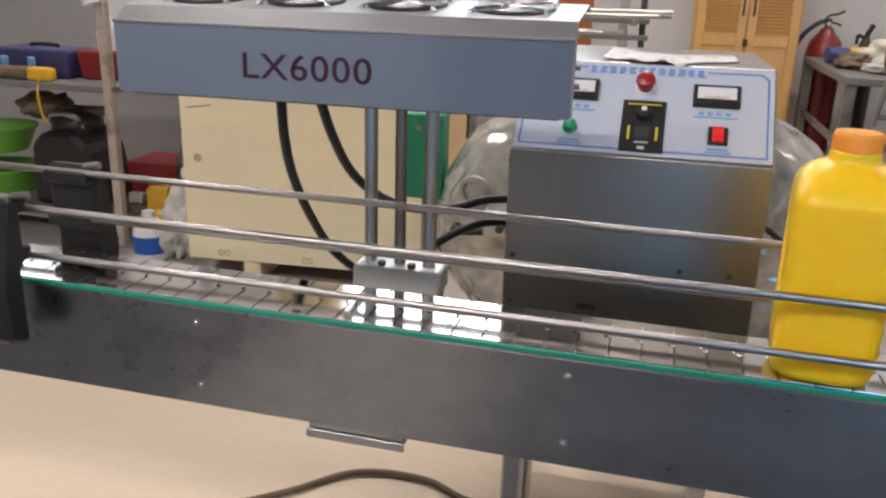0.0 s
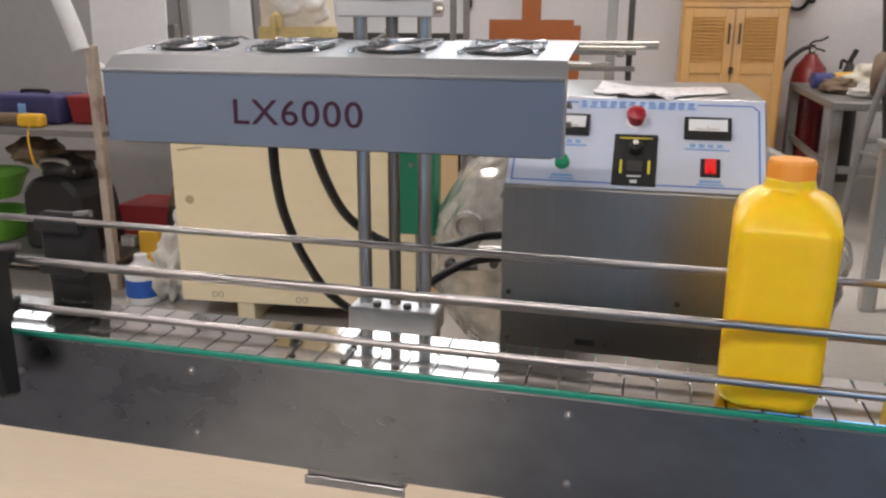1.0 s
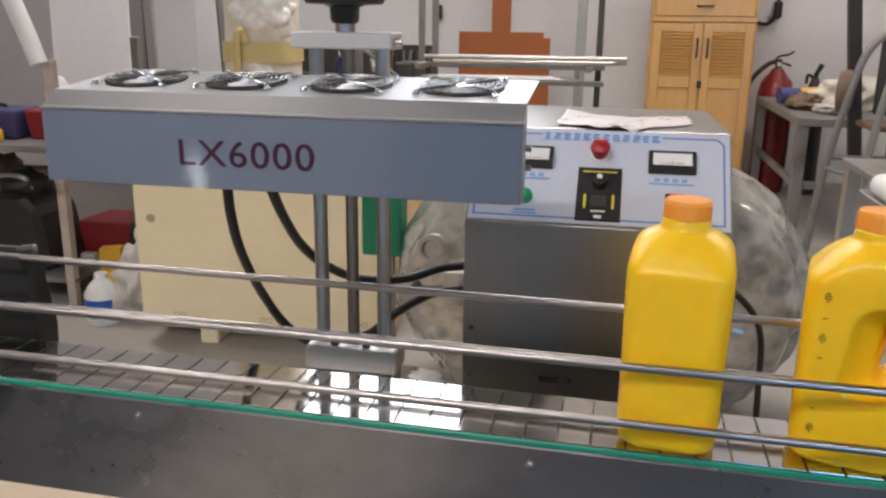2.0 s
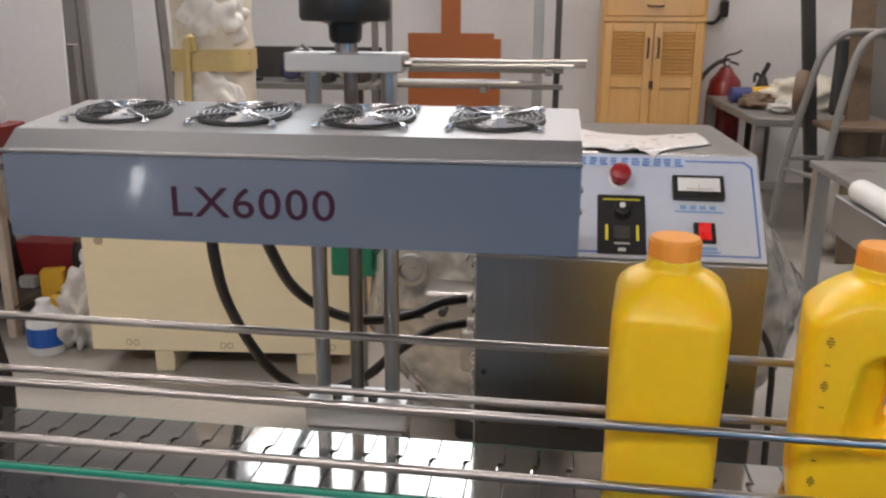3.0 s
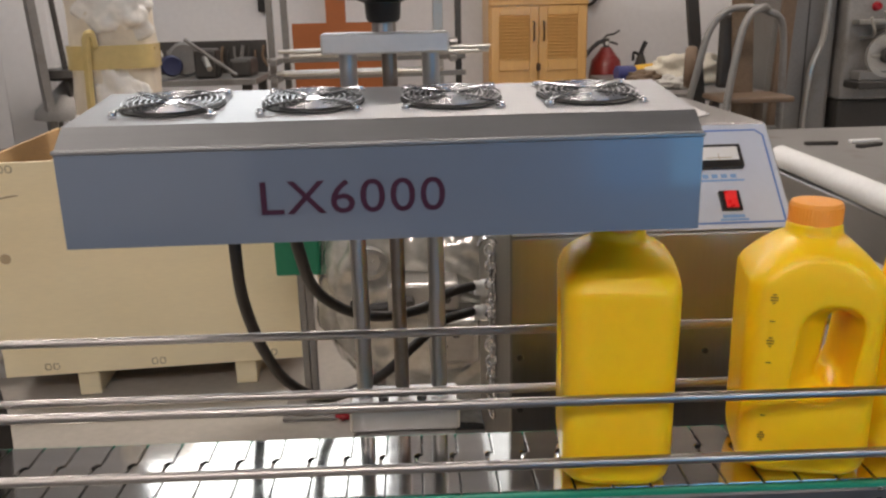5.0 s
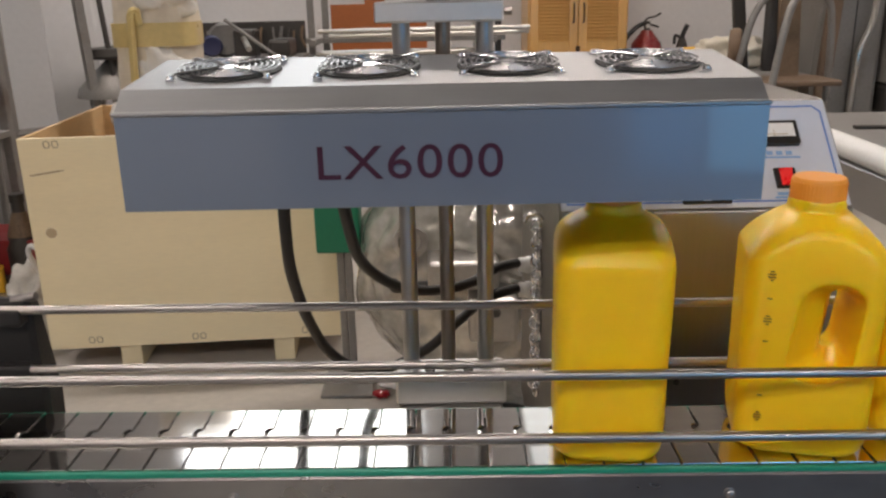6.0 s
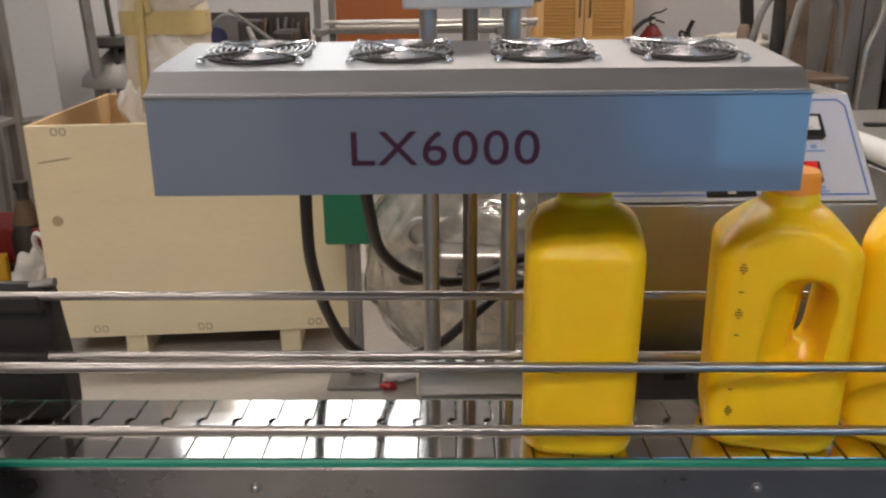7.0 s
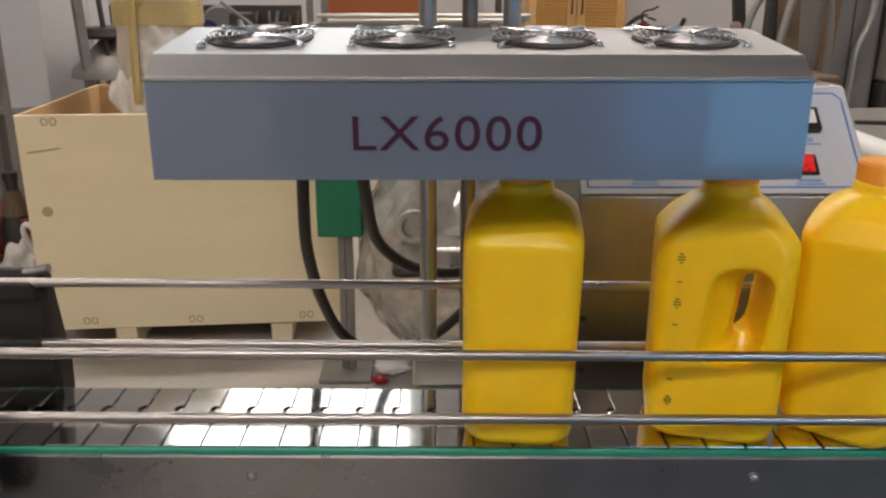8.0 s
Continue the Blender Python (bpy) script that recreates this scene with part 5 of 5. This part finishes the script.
coil = tagged(part("wire_coil", tube([(1.38 + 0.06 * math.cos(a), 1.15 + 0.06 * math.sin(a), 0.63 + 0.002 * i) for i, a in enumerate([k * 0.6 for k in range(26)])], 0.004, 6, 3), RUBBER), "small coil of black wire on the table", "wire")

bench = thing("side_bench", "grey steel bench loaded with clutter", "workbench")
part("top", box(1.14, 2.0, 3.42, 4.72, 0.60, 0.64, 0.004), GREY_IRON, bench)
for x in (1.17, 1.95):
    for y in (3.46, 4.68):
        part("leg", box(x - 0.026, x + 0.026, y - 0.026, y + 0.026, 0, 0.5995, 0.003), GREY_IRON, bench)
part("stretcher", box(1.16, 1.18, 3.49, 4.65, 0.28, 0.32, 0.002), GREY_IRON, bench)
part("stretcher", box(1.2, 1.92, 3.45, 3.47, 0.28, 0.32, 0.002), GREY_IRON, bench)


def extinguisher(x, y, h=0.62, r=0.085):
    e = thing("fire_extinguisher", "dusty red fire extinguisher with black hose", "fire extinguisher", pose(x, y, 0.0), group="fire extinguishers")
    k = h / 0.62
    part("cylinder", lathe([(0, 0), (r * 0.95, 0), (r, 0.02), (r, 0.44 * k), (r * 0.85, 0.50 * k), (r * 0.4, 0.545 * k), (r * 0.3, 0.56 * k), (0, 0.56 * k)], 24), EXT_RED, e, "red painted cylinder", 40)
    part("valve", lathe([(0, 0.56 * k), (0.02, 0.56 * k), (0.02, 0.60 * k), (0, 0.60 * k)], 12), DARK_IRON, e)
    part("lever", tube([(-0.03, 0, 0.585 * k), (0.0, 0, 0.612 * k), (0.05, 0, 0.620 * k), (0.085, 0, 0.635 * k)], 0.007, 6), BLACK, e)
    part("carry_handle", tube([(-0.02, 0, 0.575 * k), (0.03, 0, 0.582 * k), (0.075, 0, 0.572 * k)], 0.007, 6), BLACK, e)
    part("gauge", cylinder((0, -0.02, 0.578 * k), (0, -0.03, 0.578 * k), 0.014, 10), WHITE_PLASTIC, e)
    part("hose", tube([(-0.02, 0, 0.59 * k), (-0.07, -0.02, 0.575 * k), (-0.14, -0.05, 0.53 * k), (-0.19, -0.07, 0.47 * k)], 0.015, 8), BLACK, e, "black rubber hose")
    part("nozzle", cylinder((-0.19, -0.07, 0.47 * k), (-0.235, -0.085, 0.40 * k), 0.021, 10), BLACK, e)


extinguisher(1.26, 4.86, 0.90, 0.11)
pump = thing("oil_can", "small dark oil can with a bent spout", "oil can", pose(1.48, 4.82, 0.0))
part("can_body", lathe([(0, 0.0), (0.075, 0.0), (0.075, 0.55), (0.055, 0.64), (0.03, 0.73), (0.02, 0.76), (0, 0.76)], 18), DARK_IRON, pump, "", 40)
part("spout", tube([(0.0, 0, 0.75), (0.005, 0, 0.785), (0.02, 0, 0.82), (0.03, 0, 0.845)], 0.016, 8), BLACK, pump)
part("handle", tube([(-0.01, 0, 0.76), (-0.045, 0, 0.775), (-0.05, 0, 0.72)], 0.010, 6), BLACK, pump)
cl = thing("blue_bottle", "blue and yellow spray can lying on the bench", "can")
part("can", cylinder((1.17, 4.18, 0.69), (1.283, 4.20, 0.69), 0.045, 16), BLUE_CAN, cl, "blue can body", 40)
part("can_end", cylinder((1.284, 4.20, 0.69), (1.44, 4.24, 0.70), 0.045, 16), YELLOW_TOOL, cl, "yellow end", 40)
for k, (x, y, rx, ry, rz, mt, lab) in enumerate(((1.50, 3.95, 0.18, 0.13, 0.105, CREAM, "crumpled cream cloth heaped on the bench"), (1.27, 3.92, 0.09, 0.10, 0.05, BROWN, "heap of brown oily parts on the bench"),
                                                 (1.30, 3.98, 0.06, 0.08, 0.035, DARK_IRON, "dark machine part on the bench"), (1.36, 3.68, 0.08, 0.07, 0.04, SACK, "dirty rag on the bench"))):
    o = thing("bench_clutter", lab, "clutter", group="bench clutter")
    part("lump", blob(x, y, 0.64 + rz * 0.72, rx, ry, rz, 0.5, 2.5, 4, seed=20 + k), mt, o, "", 180)

# hand truck: bent tube frame
truck = thing("hand_truck", "grey tubular hand truck with a wooden seat board", "hand truck", pose(1.255, 3.05, 0.0, 0, 0, 0))
part("frame_tube", tube([(-0.06, 0.10, 0.0), (-0.03, 0.05, 0.45), (0.02, 0.0, 0.80), (0.06, 0.0, 0.96), (0.13, 0.0, 1.045), (0.22, 0.0, 1.06), (0.32, 0.0, 1.04), (0.40, 0.02, 0.95), (0.43, 0.05, 0.5), (0.43, 0.1, 0.0)], 0.016, 10), GREY_IRON, truck, "", 60)
part("frame_tube", tube([(0.02, -0.26, 0.0), (0.06, -0.22, 0.5), (0.12, -0.18, 0.88), (0.17, -0.15, 1.02), (0.25, -0.1, 1.06), (0.31, -0.002, 1.055)], 0.016, 10), GREY_IRON, truck, "", 60)
part("seat_board", box(0.08, 0.40, -0.16, 0.10, 0.645, 0.67, 0.006), WOOD_SEAT, truck, "worn wooden board")
part("cross_bar", cylinder((-0.03, 0.05, 0.50), (0.43, 0.05, 0.50), 0.012, 8), GREY_IRON, truck)
part("cross_bar", cylinder((0.055, -0.22, 0.45), (-0.03, 0.05, 0.45), 0.012, 8), GREY_IRON, truck)
part("back_pad", box(0.15, 0.27, 0.10, 0.14, 0.69, 1.03, 0.015, 2), DARK_IRON, truck, "dark padded back")
part("wheel", lathe([(0, -0.025), (0.09, -0.025), (0.10, -0.012), (0.10, 0.012), (0.09, 0.025), (0, 0.025)], 24, pose(0.03, 0.13, 0.79, 90, 0, 68)), WOOD_SEAT, truck, "brown spare wheel", 40)

mach = thing("milling_machine", "tall grey machine tool with a round hand wheel", "machine tool", pose(1.76, 3.35, 0))
part("column", box(0.0, 0.27, 0.0, 0.5, 0.0, 1.9, 0.02, 2), GREY_IRON, mach)
part("door_panel", box(0.29, 1.1, -0.06, 0.5, 0.60, 1.9, 0.015, 2), material("machine_pale_paint", (0.27, 0.255, 0.24), 0.5, 0.1, 0.18, 5, 60, 0.05, stain=(0.17, 0.15, 0.13), stain_at=0.56), mach)
part("base", box(0.29, 1.2, -0.05, 0.6, 0.0, 0.5995, 0.02, 2), DARK_IRON, mach)
hw = part("hand_wheel", lathe([(0.085, -0.012), (0.105, -0.012), (0.11, 0), (0.105, 0.012), (0.085, 0.012), (0.08, 0)], 28, pose(0.46, -0.14, 0.82, 90, 0, 0)), TUBE_STEEL, mach, "round steel hand wheel", 40)
part("hub", cylinder((0.46, -0.061, 0.82), (0.46, -0.17, 0.82), 0.04, 16), DARK_IRON, mach)
part("spoke", cylinder((0.375, -0.14, 0.82), (0.545, -0.14, 0.82), 0.01, 8), TUBE_STEEL, mach)
part("ledge", box(0.30, 1.05, -0.20, -0.061, 0.665, 0.70, 0.006), DARK_IRON, mach)
part("ledge", box(0.31, 0.98, -0.13, -0.061, 0.965, 0.99, 0.005), TUBE_STEEL, mach)
part("slide", box(0.33, 0.62, -0.15, -0.061, 0.7005, 0.745, 0.005), GREY_IRON, mach)
part("gear_box", box(0.60, 0.95, -0.19, -0.061, 0.76, 0.93, 0.02, 2), GREY_IRON, mach)
part("chuck", cylinder((0.60, -0.13, 0.84), (0.53, -0.13, 0.84), 0.055, 20), TUBE_STEEL, mach, "steel chuck", 40)
part("red_knob", lathe([(0, 0), (0.02, 0), (0.024, 0.012), (0.016, 0.03), (0, 0.034)], 14, pose(0.42, -0.06, 1.05, 90, 0, 0)), RED_PLASTIC, mach, "small red knob", 40)
for x, z in ((0.36, 0.90), (0.42, 0.93), (0.72, 0.70), (0.80, 0.72)):
    part("lever", tube([(x, -0.06, z), (x + 0.01, -0.16, z + 0.02), (x - 0.03, -0.20, z + 0.10)], 0.008, 8), TUBE_STEEL, mach)
part("side_pipe", tube([(-0.03, 0.02, 0.0), (-0.03, 0.0, 0.8), (-0.01, -0.01, 1.05), (0.05, -0.02, 1.9)], 0.022, 10), GREY_IRON, mach)
part("side_pipe", tube([(0.12, -0.04, 0.0), (0.14, -0.04, 0.7), (0.20, -0.04, 1.0), (0.18, -0.04, 1.9)], 0.015, 8), TUBE_STEEL, mach)
part("door_seam", box(0.128, 0.134, -0.0035, -0.0002, 0.05, 1.85), DARK_IRON, mach)
for k, (x, y, w, tilt, mt) in enumerate(((1.60, 3.12, 0.10, -3.0, BROWN), (1.73, 3.20, 0.07, 4.0, WOOD_SEAT), (1.50, 3.30, 0.06, -7.0, DARK_IRON))):
    pl = thing("leaning_plank", "tall dirty plank leaning against the machine", "plank", pose(x, y, 0.0, -1.5, tilt, 8), group="leaning planks")
    part("board", box(-w / 2, w / 2, -0.012, 0.012, 0.0, 1.75, 0.004), mt, pl)
# a plain white panel on two feet, leaning; it does not fold
lp = thing("folding_screen", "white framed panel leaning in front of the partition", "screen", pose(-1.98, 2.62, 0.0, -3, 0, 6))
part("sheet", box(-0.20, 0.17, 0.0, 0.015, 0.60, 1.75, 0.003), WALL, lp, "white sheet")
part("bottom_rail", box(-0.22, 0.19, -0.006, 0.02, 0.555, 0.5995, 0.003), DARK_IRON, lp, "dark bottom rail")
for x in (-0.21, 0.18):
    part("foot", box(x - 0.012, x + 0.012, -0.004, 0.02, 0.0, 0.5545, 0.003), GREY_IRON, lp)
sk = thing("grey_sack", "pale plastic sack slumped on the floor", "sack")
part("sack", blob(1.62, 3.35, 0.22, 0.16, 0.16, 0.23, 0.4, 2.4, 4, seed=6), SACK, sk, "", 180)

# coiled lead hung on the wall beside the cupboard
lead = tagged(part("hanging_lead", tube([(1.16, 5.085, 1.45), (1.10, 5.08, 1.25), (1.12, 5.08, 1.12), (1.20, 5.08, 1.10), (1.25, 5.08, 1.20), (1.24, 5.08, 1.40)], 0.012, 8), RUBBER, None, "", 60), "black lead hanging in a loop on the wall", "cable")
plug = tagged(part("hanging_plug", box(1.225, 1.275, 5.04, 5.09, 1.13, 1.24, 0.012, 2), BLACK), "black plug box hanging on the wall", "plug")
swb = tagged(part("wall_switch", box(-1.02, -0.96, 5.06, 5.0995, 1.10, 1.20, 0.008, 2), BLACK), "small black switch box on the wall", "switch")


# ---- the far half of the workshop: set out to one plan, a little lower and further along the wall ----
def set_out(names, low=0.962, lean=0.0165):
    bpy.context.view_layer.update()
    for ob in [o for o in bpy.data.objects if o.parent is None and o.name.split(".")[0] in names]:
        pts = [c.matrix_world @ Vector(v) for c in [ob, *ob.children_recursive] if c.type == "MESH" for v in c.bound_box]
        mid = (min(p.y for p in pts) + max(p.y for p in pts)) / 2
        ob.matrix_basis = Matrix.Translation((lean * mid, 0, 0)) @ Matrix.Diagonal((1, 1, low, 1)) @ ob.matrix_basis


set_out({"plywood_crate", "wrapped_machine", "green_motor_box", "wrapped_blower", "louvred_cupboard", "brown_board", "tube_rack", "back_bench", "blue_hose_reel",
         "bench_vice", "metal_part", "bench_upstand", "white_column", "angle_iron_stand", "grey_stool", "tool_shelf", "hanging_pipe", "tool_box", "yellow_tool",
         "red_container", "black_tool_bag", "grinder", "green_basket", "red_crate", "dark_bottle", "yellow_box", "white_hook", "white_jug", "plastic_sack",
         "loose_part", "steel_table", "white_roll", "offcut", "wire_coil", "side_bench", "fire_extinguisher", "oil_can", "blue_bottle", "bench_clutter",
         "hand_truck", "milling_machine", "grey_sack", "hanging_lead", "hanging_plug", "wall_switch", "wall_partition", "crumpled_wrapper", "red_scrap"})


# ---- what moves ----
def motions():
    walk(chain, [(t, LIE @ pose(d, 0, 0)) for t, d in TRAVEL])
    for ob, dx, turn in BOTTLES:
        walk(ob, [(t, LIE @ pose(d + dx, BOTTLE_Y, BELT_Z + 0.0004, 0, 0, turn)) for t, d in TRAVEL])


motions()
